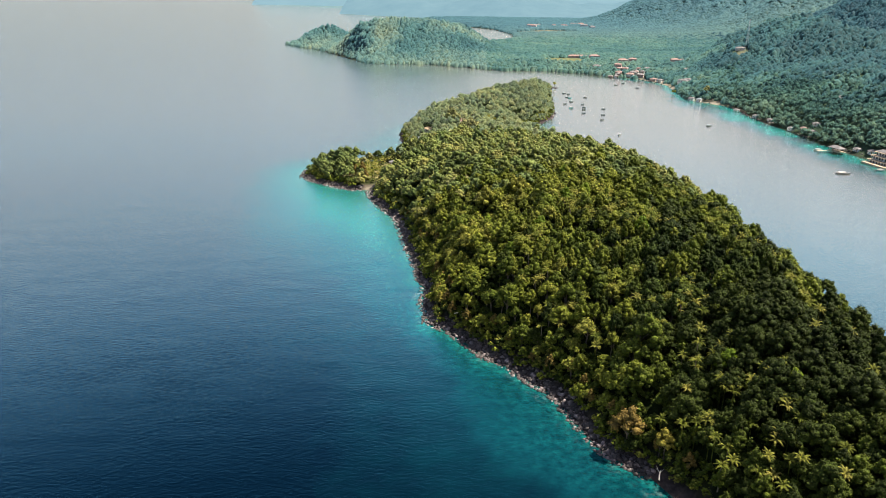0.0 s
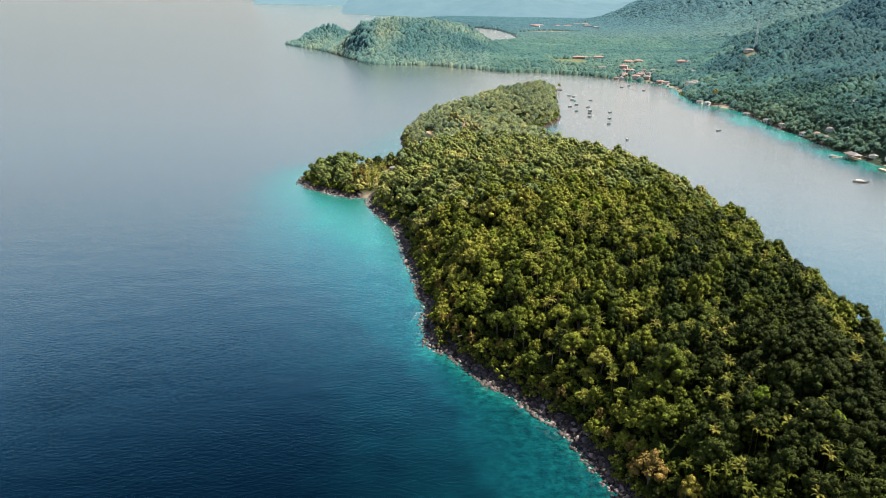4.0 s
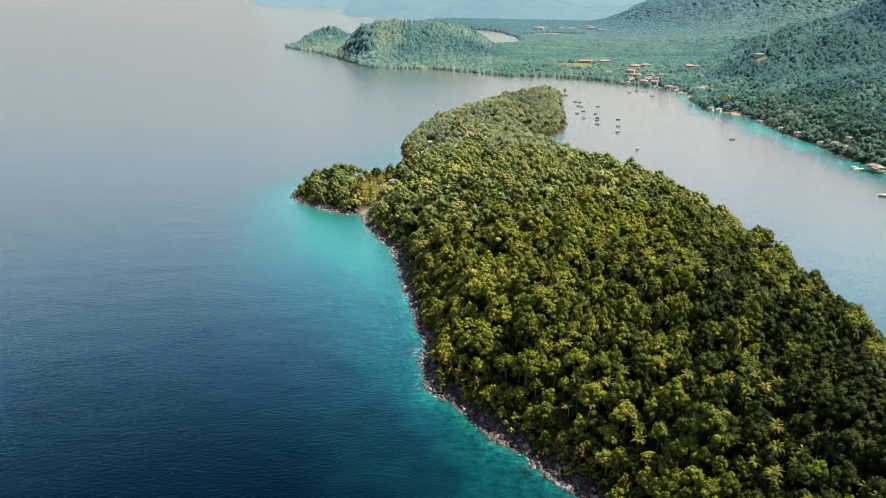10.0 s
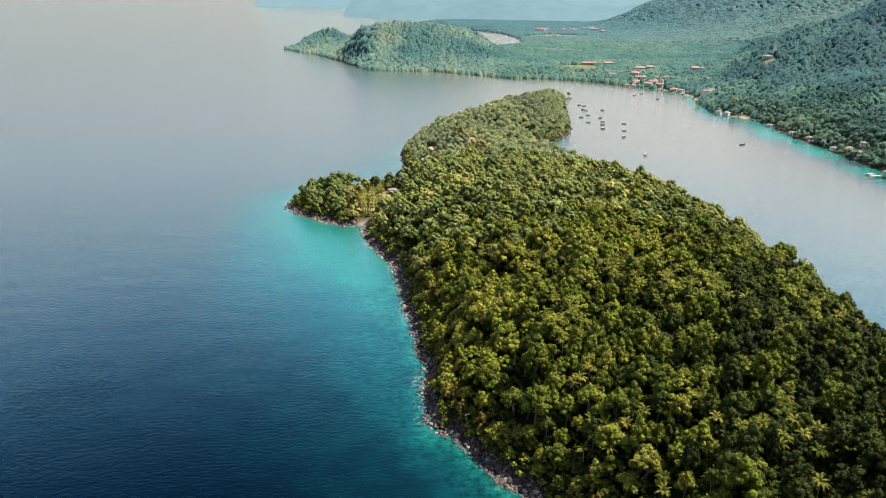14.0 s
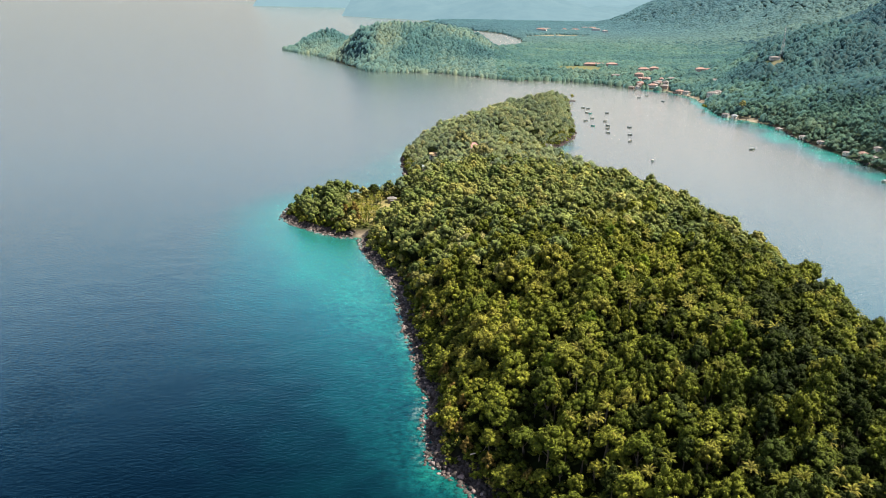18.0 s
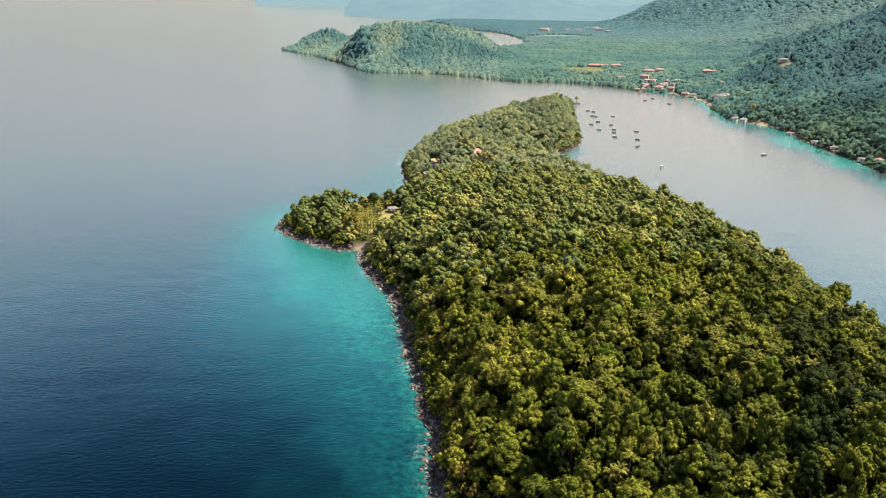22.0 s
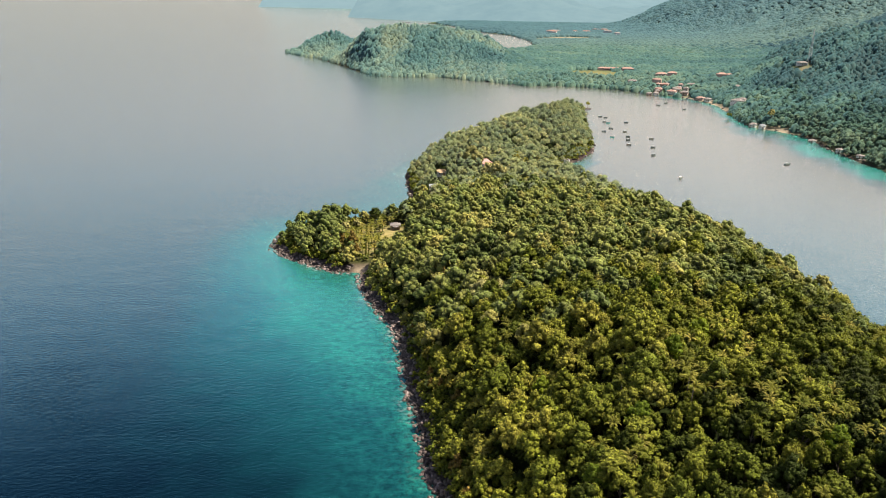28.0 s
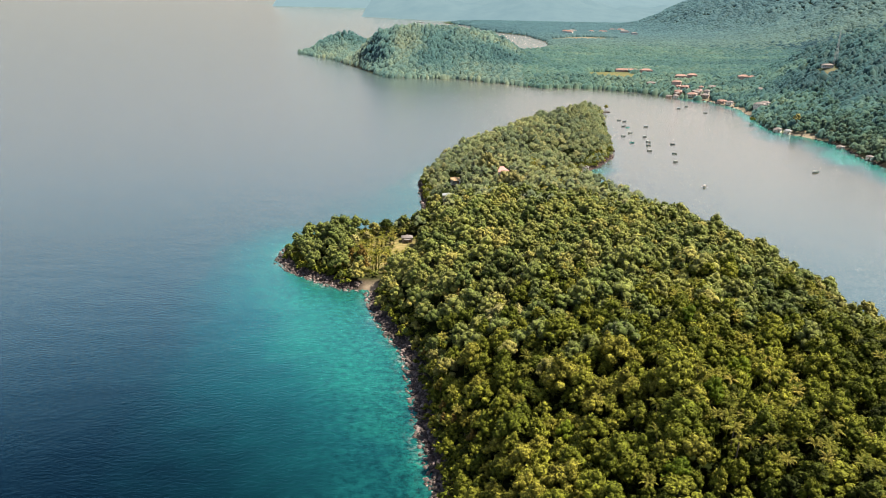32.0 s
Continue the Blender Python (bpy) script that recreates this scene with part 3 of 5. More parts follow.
def cap_points(rs, rings):
    """The domed top of a crown in a closed canopy, with a skirt that reaches down between its neighbours."""
    vs, fs, first = [], [], []
    for m, r, z in rings:
        first.append(len(vs))
        for k in range(m):
            a = 2 * math.pi * (k + rs.uniform(-0.25, 0.25)) / m
            q = r * rs.uniform(0.72, 1.25)
            vs.append((q * math.cos(a), q * math.sin(a), z + rs.uniform(-0.26, 0.26)))
    for (m, *p), (n, *q), a, b in zip(rings, rings[1:], first, first[1:]):
        for k in range(n):
            fs.append((a + (k * m // n) % m, b + k, b + (k + 1) % n))
            if m > 1 and (k * m // n) != ((k + 1) * m // n):
                fs.append((a + (k * m // n) % m, b + (k + 1) % n, a + ((k + 1) * m // n) % m))
    return np.array(vs), np.array(fs)


CROWN_FAR = [cap_points(rs, [(1, 0.0, 0.85), (5, 0.48, 0.60), (7, 0.92, 0.08), (7, 1.06, -1.3)]) for k in range(10)]
CROWN_HAZY = [cap_points(rs, [(1, 0.0, 0.85), (5, 0.7, 0.4), (5, 1.06, -1.0)]) for k in range(8)]


def scatter(x0, x1, y0, y1, step, rs):
    X, Y = np.meshgrid(np.arange(x0, x1, step), np.arange(y0, y1, step * 0.9))
    X = X + (np.arange(X.shape[0]) % 2)[:, None] * step * 0.5
    return X.ravel() + rs.uniform(-0.38, 0.38, X.size) * step, Y.ravel() + rs.uniform(-0.38, 0.38, X.size) * step


def joined_wood(name, shapes, x, y, z, rad, tall, tint, rs, material, label, shade=0.0):
    """One mesh of many crowns. z: the ground; rad: crown radii; tall: heights of the crowns' tops; shade: how far one soft rounding goes over each whole crown."""
    cos, faces, tints, rounds, n = [], [], [], [], 0
    which = rs.randint(0, len(shapes), len(x))
    turn = rs.uniform(0, 6.283, len(x))
    for k, (vs, fs) in enumerate(shapes):
        pick = np.where(which == k)[0]
        if not len(pick):
            continue
        c, s = np.cos(turn[pick])[:, None], np.sin(turn[pick])[:, None]
        r = rad[pick][:, None]
        h = np.minimum(r, tall[pick][:, None] * 0.62)
        px = (vs[:, 0] * c - vs[:, 1] * s) * r + x[pick][:, None]
        py = (vs[:, 0] * s + vs[:, 1] * c) * r + y[pick][:, None]
        pz = vs[:, 2] * h + (z[pick] + tall[pick])[:, None] - 0.85 * h
        cos.append(np.stack([px, py, pz], 2).reshape(-1, 3))
        rounds.append(np.stack([(vs[:, 0] * c - vs[:, 1] * s) * shade, (vs[:, 0] * s + vs[:, 1] * c) * shade, vs[:, 2] * 0.3 + 0.8 * np.ones_like(r)], 2).reshape(-1, 3))
        f = (fs[None] + (np.arange(len(pick)) * len(vs))[:, None, None] + n).reshape(-1, 3)
        faces.append(f)
        tints.append(np.repeat(tint[pick], len(fs)))
        n += len(pick) * len(vs)
    me = mesh_from(name, np.concatenate(cos), np.concatenate(faces), 3, [material], [("tint", np.concatenate(tints))], shade > 0)
    if shade:
        up = np.concatenate(rounds)
        me.normals_split_custom_set_from_vertices(up / np.linalg.norm(up, axis=1)[:, None])
    return tagged(new(name, me), label, "forest", kind="stuff")


rs = np.random.RandomState(11)
tx, ty = (np.concatenate(v) for v in zip(scatter(-120, 180, 120, 600, 5.3, rs), scatter(-60, 180, 600, 1070, 4.3, rs)))
tz, td = island_ground(tx, ty)
clear = (np.abs(tx + 51) < 18) & (ty > np.where(tx > -59, 513, 526)) & (ty < 577)
clear |= bell(tx, ty, -52, 509, 7, 6, 1.0) > 0.4
clear |= bell(tx, ty, 80, 746, 24, 22, 1.0) > 0.5
for hx, hy in ((-42, 567), (-19, 681), (-22, 642), (14, 688)):
    clear |= (np.abs(tx - hx) < 5.5) & (ty - hy > (-28 if hy > 600 else -17)) & (ty - hy < 5)
ok = (td > np.where((tx > 20) & (ty > 560), 0.6, 2.8) + rs.uniform(0, 2.0, len(tx))) & ~clear
tx, ty, tz, td = tx[ok], ty[ok], tz[ok], td[ok]
t_rad = np.clip(rs.gamma(14.0, 0.265, len(tx)), 2.1, 6.2) * (0.7 + 0.3 * smooth(3, 14, td))
t_tall = np.clip(5.4 + t_rad * 1.3 + rs.normal(0, 2.1, len(tx)) + wavy(tx, ty, 38, 5) * 1.4, 5.0, 18) * (0.62 + 0.38 * smooth(4, 20, td))
west = smooth(26, 8, td) * (tx < 70)
t_tint = np.clip(rs.beta(2.0, 2.6, len(tx)) * 0.85 + wavy(tx, ty, 50, 9) * 0.12 + west * rs.uniform(0, 0.34, len(tx)), 0, 1)
t_tint = np.where(rs.uniform(0, 1, len(tx)) < 0.005, 0.95, t_tint)
# middle and back trees tinted lighter to paint in haze
t_tint = np.clip(t_tint + 0.14 * smooth(380, 480, ty) * smooth(660, 580, ty) + 0.06 * smooth(560, 720, ty), 0, 0.9)
# light painted into the tint: western side brighter, near eastern side dimmer
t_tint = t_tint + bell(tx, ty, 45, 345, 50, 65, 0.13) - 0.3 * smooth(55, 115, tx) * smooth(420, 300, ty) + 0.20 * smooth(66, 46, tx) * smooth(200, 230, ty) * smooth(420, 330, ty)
t_tint = np.minimum(np.where((tx < -62) & (ty > 505), t_tint * 0.6, t_tint), 0.82)
t_rad = t_rad * (1 - 0.24 * smooth(590, 620, ty))
# a patch of shade on the near shoulder of the ridge, painted as darker leaf tint
shade_patch = smooth(0.25, 0.75, bell(tx, ty, 112, 208, 60, 50, 1.0) + 0.12 * wavy(tx, ty, 40, 51))
t_tint = t_tint * (1 - 0.95 * shade_patch)
t_tall = t_tall + 2.0 * ((tx < -64) & (ty > 512))
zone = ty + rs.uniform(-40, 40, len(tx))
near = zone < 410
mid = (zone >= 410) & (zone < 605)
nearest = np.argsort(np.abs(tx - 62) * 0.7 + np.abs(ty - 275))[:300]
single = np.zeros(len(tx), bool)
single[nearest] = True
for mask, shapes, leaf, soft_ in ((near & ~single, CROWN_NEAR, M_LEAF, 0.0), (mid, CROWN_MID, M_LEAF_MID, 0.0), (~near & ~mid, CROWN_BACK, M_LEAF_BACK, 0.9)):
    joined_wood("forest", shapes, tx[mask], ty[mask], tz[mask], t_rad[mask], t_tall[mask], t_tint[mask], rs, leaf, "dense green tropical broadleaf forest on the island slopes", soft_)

# young trees and undergrowth that fill the gaps
rs = np.random.RandomState(18)
ux, uy = scatter(-10, 178, 120, 400, 4.1, rs)
uz, ud = island_ground(ux, uy)
ok = ud > 4.0
# tint held dark: the shade of the gaps is put into the leaf colour
joined_wood("undergrowth", CROWN_LOW, ux[ok], uy[ok], uz[ok], rs.uniform(1.8, 2.9, ok.sum()), rs.uniform(3.8, 6.4, ok.sum()) * (0.7 + 0.3 * smooth(4, 16, ud[ok])), np.clip(rs.beta(2, 2.4, ok.sum()) * 0.3, 0, 1), rs, M_LEAF, "young trees and undergrowth below the forest canopy")

# shrubs along the rocky edge
rs = np.random.RandomState(17)
sx_, sy_ = (np.concatenate(v) for v in zip(scatter(-115, 80, 150, 700, 2.6, rs), scatter(-60, 175, 700, 1070, 3.4, rs)))
sz_, sd_ = island_ground(sx_, sy_)
ok = (sd_ > np.where(sy_ > 700, 0.3, 1.8) + rs.uniform(0, 2.4, len(sx_))) & (sd_ < 11) & (np.hypot(sx_ + 53, sy_ - 506) > 8)
joined_wood("shrubs", CROWN_LOW, sx_[ok], sy_[ok], sz_[ok], rs.uniform(1.3, 2.3, ok.sum()), rs.uniform(2.2, 4.6, ok.sum()), np.clip(rs.beta(2, 2, ok.sum()) * 0.95, 0, 1), rs, M_LEAF, "low green and rusty shrubs along the top of the rocks")

# dry bushes between the young palms of the headland's clearing
rs = np.random.RandomState(37)
bx, by = rs.uniform(-70, -33, 150), rs.uniform(512, 578, 150)
ok = (np.hypot(bx + 53, by - 506) > 8) & ~((np.abs(bx + 42) < 5) & (by > 552))
bx, by = bx[ok], by[ok]
joined_wood("shrubs", CROWN_LOW, bx, by, island_ground(bx, by)[0], rs.uniform(0.7, 1.7, len(bx)), rs.uniform(0.8, 2.4, len(bx)), rs.uniform(0.45, 0.95, len(bx)), rs, M_LEAF_MID, "dry bushes and young growth in the headland clearing")

# the village: x, y, turn, width, depth, storey height, roof height, walls, roof, storeys
VILLAGE = [(227, 1400, 0, 34, 8, 3.2, 2.0, "p", "r", 1), (251, 1370, 4, 18, 9, 3.2, 2.4, "p", "r", 2), (287, 1300, -8, 16, 9, 3.4, 2.6, "p", "r", 2), (306, 1312, -8, 13, 9, 3.4, 2.4, "p", "r", 2),
           (268, 1246, -20, 12, 8, 3.4, 2.2, "p", "r", 2), (274, 1226, -25, 10, 7, 3.2, 2.0, "p", "r", 1), (276, 1190, -30, 12, 8, 3.2, 2.2, "w", "r", 1), (290, 1180, -30, 10, 7, 3.2, 2.0, "p", "t", 1)]
VILLAGE += [(262, 1208, -25, 9, 7, 3.2, 1.8, "p", "r", 1), (311, 1222, -10, 12, 6, 3.0, 1.6, "w", "t", 1), (326, 1080, -45, 13, 8, 3.2, 2.0, "w", "t", 2), (336, 1092, -45, 10, 7, 3.2, 1.8, "w", "t", 1),
            (363, 1262, -5, 14, 9, 3.4, 2.4, "p", "r", 2), (376, 1268, -5, 9, 7, 3.2, 2.0, "w", "r", 1), (354, 1166, -20, 8, 6, 3.0, 1.6, "w", "t", 1), (237, 1262, -10, 12, 7, 3.0, 2.0, "p", "t", 1)]
VILLAGE += [(302, 1146, -50, 10, 7, 3.0, 1.8, "p", "r", 1), (308, 1134, -50, 8, 6, 3.0, 1.6, "w", "t", 1), (422, 1142, -12, 13, 6, 3.2, 1.6, "w", "t", 1), (333, 882, -60, 6, 4.5, 2.4, 1.3, "w", "t", 1),
            (337, 833, -75, 6, 4.5, 2.4, 1.3, "w", "t", 1), (345, 760, -80, 6.5, 4.5, 2.4, 1.3, "w", "t", 1), (352, 747, -80, 6, 4.5, 2.4, 1.3, "p", "r", 1), (353, 730, -80, 6, 4.5, 2.4, 1.3, "w", "t", 1)]
VILLAGE += [(361, 742, -80, 5.5, 4.5, 2.4, 1.2, "w", "t", 1), (359, 655, -75, 6, 4.5, 2.4, 1.3, "w", "t", 1), (364, 640, -75, 6, 4, 2.4, 1.3, "w", "t", 1), (369, 628, -75, 5.5, 4, 2.4, 1.2, "w", "t", 1),
            (303, 958, -40, 7, 5, 3.0, 1.6, "w", "t", 1), (310, 950, -40, 6, 5, 3.0, 1.6, "w", "b", 1), (414, 800, -70, 18, 6, 3.0, 1.2, "w", "t", 1), (342, 806, -75, 5.5, 4, 2.4, 1.2, "w", "t", 1)]

# the crowded lanes by the landing
lane = random.Random(31)
for k in range(12):
    VILLAGE.append((lane.uniform(246, 296), lane.uniform(1188, 1232), lane.uniform(-40, 10), lane.uniform(5, 8), lane.uniform(4, 6), 3.0, lane.uniform(1.4, 2.2), lane.choice("pw"), lane.choice("rtt"), 1))

# mainland woods
rs = np.random.RandomState(19)
mx_, my_ = scatter(-380, 900, 470, 1950, 4.8, rs)
mz, md = main_ground(mx_, my_)
clear = (bell(mx_, my_, 200, 1352, 50, 46, 1.0) > 0.45) | (bell(mx_, my_, 417, 1131, 12, 10, 1.0) > 0.45)
for x, y, rz, w, d, *rest in VILLAGE:
    near_shore = x > 325 and y < 900
    clear |= (np.abs(mx_ - x) < w * 0.5 + (1.6 if near_shore else 3.5)) & (my_ - y > (-9 if near_shore else -12)) & (my_ - y < d * 0.5 + 3)
ok = (my_ < rs.uniform(1650, 1950, len(mx_))) & (md > np.where(beach(mx_, my_) > 0.4, 8.5, 2.5)) & (mx_ < 70 + 0.60 * my_) & ~clear & (main_ground(mx_, my_ + 8)[0] - mz > -2.2)
mx_, my_, mz = mx_[ok], my_[ok], mz[ok]
m_rad = np.clip(rs.gamma(12, 0.32, len(mx_)), 2.2, 7)
m_tall = np.clip(rs.normal(5.4, 1.1, len(mx_)) + (m_rad - 3.8) * 0.8, 3.2, 9.5)
hill = smooth(6, 26, mz) * smooth(-0.55, 0.25, wavy(mx_, my_, 120, 15) + 0.3)
# tint also paints a lit strip on the headland hill and dimmer eastern slopes
m_tint = np.clip(bell(mx_, my_, -122, 1420, 22, 45, 0.45) + rs.beta(3, 3, len(mx_)) * 0.50 + 0.02 - 0.28 * smooth(400, 540, mx_) + 0.34 * (1 - hill) - 0.12 * smooth(335, 400, mx_) * smooth(1300, 1050, my_) + wavy(mx_, my_, 90, 16) * 0.17 + wavy(mx_, my_, 260, 18) * 0.15, 0, 1)
front = (my_ + rs.uniform(-130, 130, len(mx_)) < 1010) & (md[ok] + rs.uniform(-45, 45, len(mx_)) < 95)
joined_wood("forest", CROWN_BACK, mx_[front], my_[front], mz[front], m_rad[front] * 0.84, m_tall[front] + 1.0, np.clip(m_tint[front] + 0.05, 0, 1), rs, M_SHORE_LEAF, "woods along the near mainland shore, leaves tinted blue-green for haze", 0.95)
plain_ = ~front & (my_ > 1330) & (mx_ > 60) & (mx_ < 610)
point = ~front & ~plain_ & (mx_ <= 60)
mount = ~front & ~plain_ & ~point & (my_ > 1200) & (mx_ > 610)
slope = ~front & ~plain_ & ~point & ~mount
joined_wood("forest", CROWN_FAR, mx_[mount], my_[mount], mz[mount], m_rad[mount], m_tall[mount], m_tint[mount], rs, M_MOUNT_LEAF, "woods on the mountain behind the bay, leaves tinted dark blue for haze", 0.85)
joined_wood("forest", CROWN_FAR, mx_[slope], my_[slope], mz[slope], m_rad[slope], m_tall[slope], m_tint[slope], rs, M_FAR_LEAF, "wooded hills of the mainland, haze tinted into the leaf colour", 0.9)
joined_wood("forest", CROWN_FAR, mx_[point], my_[point], mz[point], m_rad[point] * 0.9, m_tall[point], m_tint[point], rs, M_POINT_LEAF, "woods on the hill of the far headland, leaves tinted blue for haze", 0.75)
joined_wood("forest", CROWN_HAZY, mx_[plain_], my_[plain_], mz[plain_], m_rad[plain_], m_tall[plain_], m_tint[plain_], rs, M_FAR_LEAF, "woods and groves of the coastal plain, haze tinted into the leaf colour", 0.7)
fx, fy = scatter(-200, 1500, 1650, 2850, 9.0, rs)
fz, fd = main_ground(fx, fy)
ok = (fy > rs.uniform(1650, 1950, len(fx))) & (fd > 8) & (fx < 100 + 0.5 * fy) & (bell(fx, fy, 255, 2130, 90, 60, 1.0) < 0.4)
fx, fy, fz = fx[ok], fy[ok], fz[ok]
joined_wood("forest", CROWN_HAZY, fx, fy, fz, np.clip(rs.normal(7.4, 1.0, len(fx)), 5, 10), np.clip(rs.normal(6, 0.5, len(fx)), 4.5, 7.5), np.clip(smooth(1750, 2450, fy) * 0.85 + rs.uniform(-0.1, 0.2, len(fx)), 0, 1), rs, M_DISTANT_LEAF, "distant woods on the plain and far slopes, leaves tinted blue for haze", 0.85)


# ---- things ----
def part(name, bm, material, parent, label="", shade=False):
    """Links a bmesh, or a finished mesh, as one mesh object under a thing or under a part."""
    if isinstance(bm, bmesh.types.BMesh):
        me = bpy.data.meshes.new(name)
        bm.to_mesh(me)
        bm.free()
        if shade:
            me.polygons.foreach_set("use_smooth", np.ones(len(me.polygons), bool))
    else:
        me = bm
    if not me.materials:
        me.materials.append(material)
    ob = new(name, me)
    ob.parent = parent
    if label:
        ob["label"] = label
    return ob


def box(sx, sy, sz, cx=0, cy=0, cz=0, bevel=0.0):
    bm = bmesh.new()
    bmesh.ops.create_cube(bm, size=1, matrix=Matrix.Translation((cx, cy, cz)) @ Matrix.Diagonal((sx, sy, sz, 1)))
    if bevel:
        bmesh.ops.bevel(bm, geom=bm.edges[:], offset=bevel, segments=1, affect="EDGES")
    return bm


def tube(points, radii, sides=6):
    """A tapered tube along points."""
    bm = bmesh.new()
    rings = []
    for i, p in enumerate(points):
        a = Vector(points[min(i + 1, len(points) - 1)]) - Vector(points[max(i - 1, 0)])
        q = a.to_track_quat("Z", "Y")
        rings.append([bm.verts.new(Vector(p) + q @ Vector((math.cos(k * 2 * math.pi / sides) * radii[i], math.sin(k * 2 * math.pi / sides) * radii[i], 0))) for k in range(sides)])
    for r0, r1 in zip(rings, rings[1:]):
        for k in range(sides):
            bm.faces.new((r0[k], r0[(k + 1) % sides], r1[(k + 1) % sides], r1[k]))
    bm.faces.new(rings[-1])
    bm.faces.new(rings[0][::-1])
    return bm


def height_at(x, y):
    a, b = np.array([float(x)]), np.array([float(y)])
    return float((island_ground if x < 200 and y < 1090 else main_ground)(a, b)[0][0])


def thing(name, x, y, z, rz=0.0):
    ob = new(name)
    ob.empty_display_size = 0.5
    ob.matrix_world = pose(x, y, z, 0, 0, rz)
    return ob


# broadleaf trees, the ones beside the flight line
def tree(shape, seed, material, label):
    """A tree with a crown of radius 1 and a top at 2.5: trunk, limbs and crown."""
    rr = random.Random(seed)
    root = new("tree")
    bend = rr.uniform(-0.12, 0.12)
    part("trunk", tube([(0, 0, -0.25), (bend * 0.4, 0.02, 0.5), (bend, 0.0, 1.1), (bend * 1.2, 0.05, 1.6)], [0.085, 0.062, 0.05, 0.03], 7), M_BARK, root)
    for k in range(3):
        a = k * 2.1 + rr.uniform(0, 1)
        part("limb", tube([(bend, 0, 0.95), (bend + 0.25 * math.cos(a), 0.25 * math.sin(a), 1.3), (bend + 0.52 * math.cos(a), 0.52 * math.sin(a), 1.6)], [0.034, 0.026, 0.012], 5), M_BARK, root)
    vs, fs = shape
    me = mesh_from("crown", vs * (1, 1, 0.98) + (0, 0, 1.68), fs, 3, [material])
    part("crown", me, material, root)
    return tagged(root, label, "tree", "trees on the island slope")


def placed(proto, x, y, z, turn, sx, sz):
    own = proto.scale
    return copy_thing(proto, Matrix.Translation((x, y, z)) @ Matrix.Rotation(turn, 4, "Z") @ Matrix.Diagonal((sx / own.x, sx / own.y, sz / own.z, 1)))


def put_first(proto, x, y, z, turn, sx, sz):
    proto.matrix_world = Matrix.Translation((x, y, z)) @ Matrix.Rotation(turn, 4, "Z") @ Matrix.Diagonal((sx, sx, sz, 1))


# darkened copy of the tree foliage, for single trees in the painted shade
M_LEAF_SHADED = leaf_material("shaded_tree_foliage", [(0.0, (0.013, 0.022, 0.006)), (0.82, (0.028, 0.042, 0.009))], False, through_light=0.06, contrast=1.25)
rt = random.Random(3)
shaded_text = "broadleaf tree with shade painted into its dark leaf colour"
slope_text = "billowy green broadleaf tree on the forested slope"
shore_text = "broadleaf tree leaning out over the dark shore rocks"
protos = {}
for i in nearest:
    k = rt.randrange(len(CROWN_NEAR))
    text = shore_text if td[i] < 12 else shaded_text if t_tint[i] < 0.17 else slope_text
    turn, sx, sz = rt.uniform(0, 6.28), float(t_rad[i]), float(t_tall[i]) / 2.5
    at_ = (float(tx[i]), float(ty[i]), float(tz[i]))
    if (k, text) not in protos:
        protos[k, text] = tree(CROWN_NEAR[k], k, M_LEAF_SHADED if text == shaded_text else M_LEAF_ONE, text)
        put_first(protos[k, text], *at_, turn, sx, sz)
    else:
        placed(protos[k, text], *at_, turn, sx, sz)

# trees that stand out by colour
M_LEAF_RUST = leaf_material("rust_foliage", [(0.0, (0.085, 0.064, 0.021)), (1.0, (0.115, 0.081, 0.029))], False, through_light=0.06)
M_LEAF_GOLD = leaf_material("golden_foliage", [(0.0, (0.115, 0.105, 0.022)), (1.0, (0.15, 0.13, 0.03))], False, through_light=0.12)
M_LEAF_PALE = leaf_material("pale_foliage", [(0.0, (0.17, 0.17, 0.085)), (1.0, (0.22, 0.21, 0.115))], False, through_light=0.05)
M_LEAF_LIME = leaf_material("lime_foliage", [(0.0, (0.075, 0.12, 0.016)), (1.0, (0.11, 0.15, 0.022))], False, through_light=0.3)
rust = tree(CROWN_NEAR[1], 41, M_LEAF_RUST, "rust-brown leaved tree among green forest")
put_first(rust, 60.0, 198.6, height_at(60.0, 198.6), 0.4, 5.2, 5.2)
for x, y, s in ((60.1, 283.6, 3.0), (-9.5, 452, 3.0), (-8.0, 466, 2.8), (-60, 524, 4.4), (-66, 529, 3.6), (-69, 519, 3.4), (-74, 526, 3.0), (-57, 517, 2.8), (-71, 545, 3.0), (52, 300, 2.2), (96, 318, 2.2), (4, 306, 2.6), (0.5, 318, 2.4), (-2.5, 362, 2.8), (120, 372, 2.5)):
    placed(rust, x, y, height_at(x, y) + 0.4, x, s * 0.85, s * 1.05)
rust_rt = random.Random(8)
for k in range(26):
    a, b = rust_rt.choice(list(zip(WEST_SHORE[1:-1], WEST_SHORE[2:])))
    u, d, s = rust_rt.random(), rust_rt.uniform(5, 9), rust_rt.uniform(1.3, 2.3)
    length = math.hypot(b[0] - a[0], b[1] - a[1])
    x, y = a[0] + (b[0] - a[0]) * u + (b[1] - a[1]) / length * d, a[1] + (b[1] - a[1]) * u - (b[0] - a[0]) / length * d
    placed(rust, x, y, height_at(x, y) + 0.2, k, s, s * 1.25)
gold = tree(CROWN_NEAR[2], 42, M_LEAF_GOLD, "golden yellow tree among green forest")
put_first(gold, 69.5, 191.0, height_at(69.5, 191.0), 1.4, 3.8, 3.8)
for x, y, s in ((116, 420, 3.0), (128, 445, 3.4), (0, 300, 2.6), (-5, 372, 2.6), (-14, 398, 2.8)):
    placed(gold, x, y, height_at(x, y) + 0.6, x, s, s * 1.1)
pale = tree(CROWN_NEAR[3], 43, M_LEAF_PALE, "pale dry tree in flower among green forest")
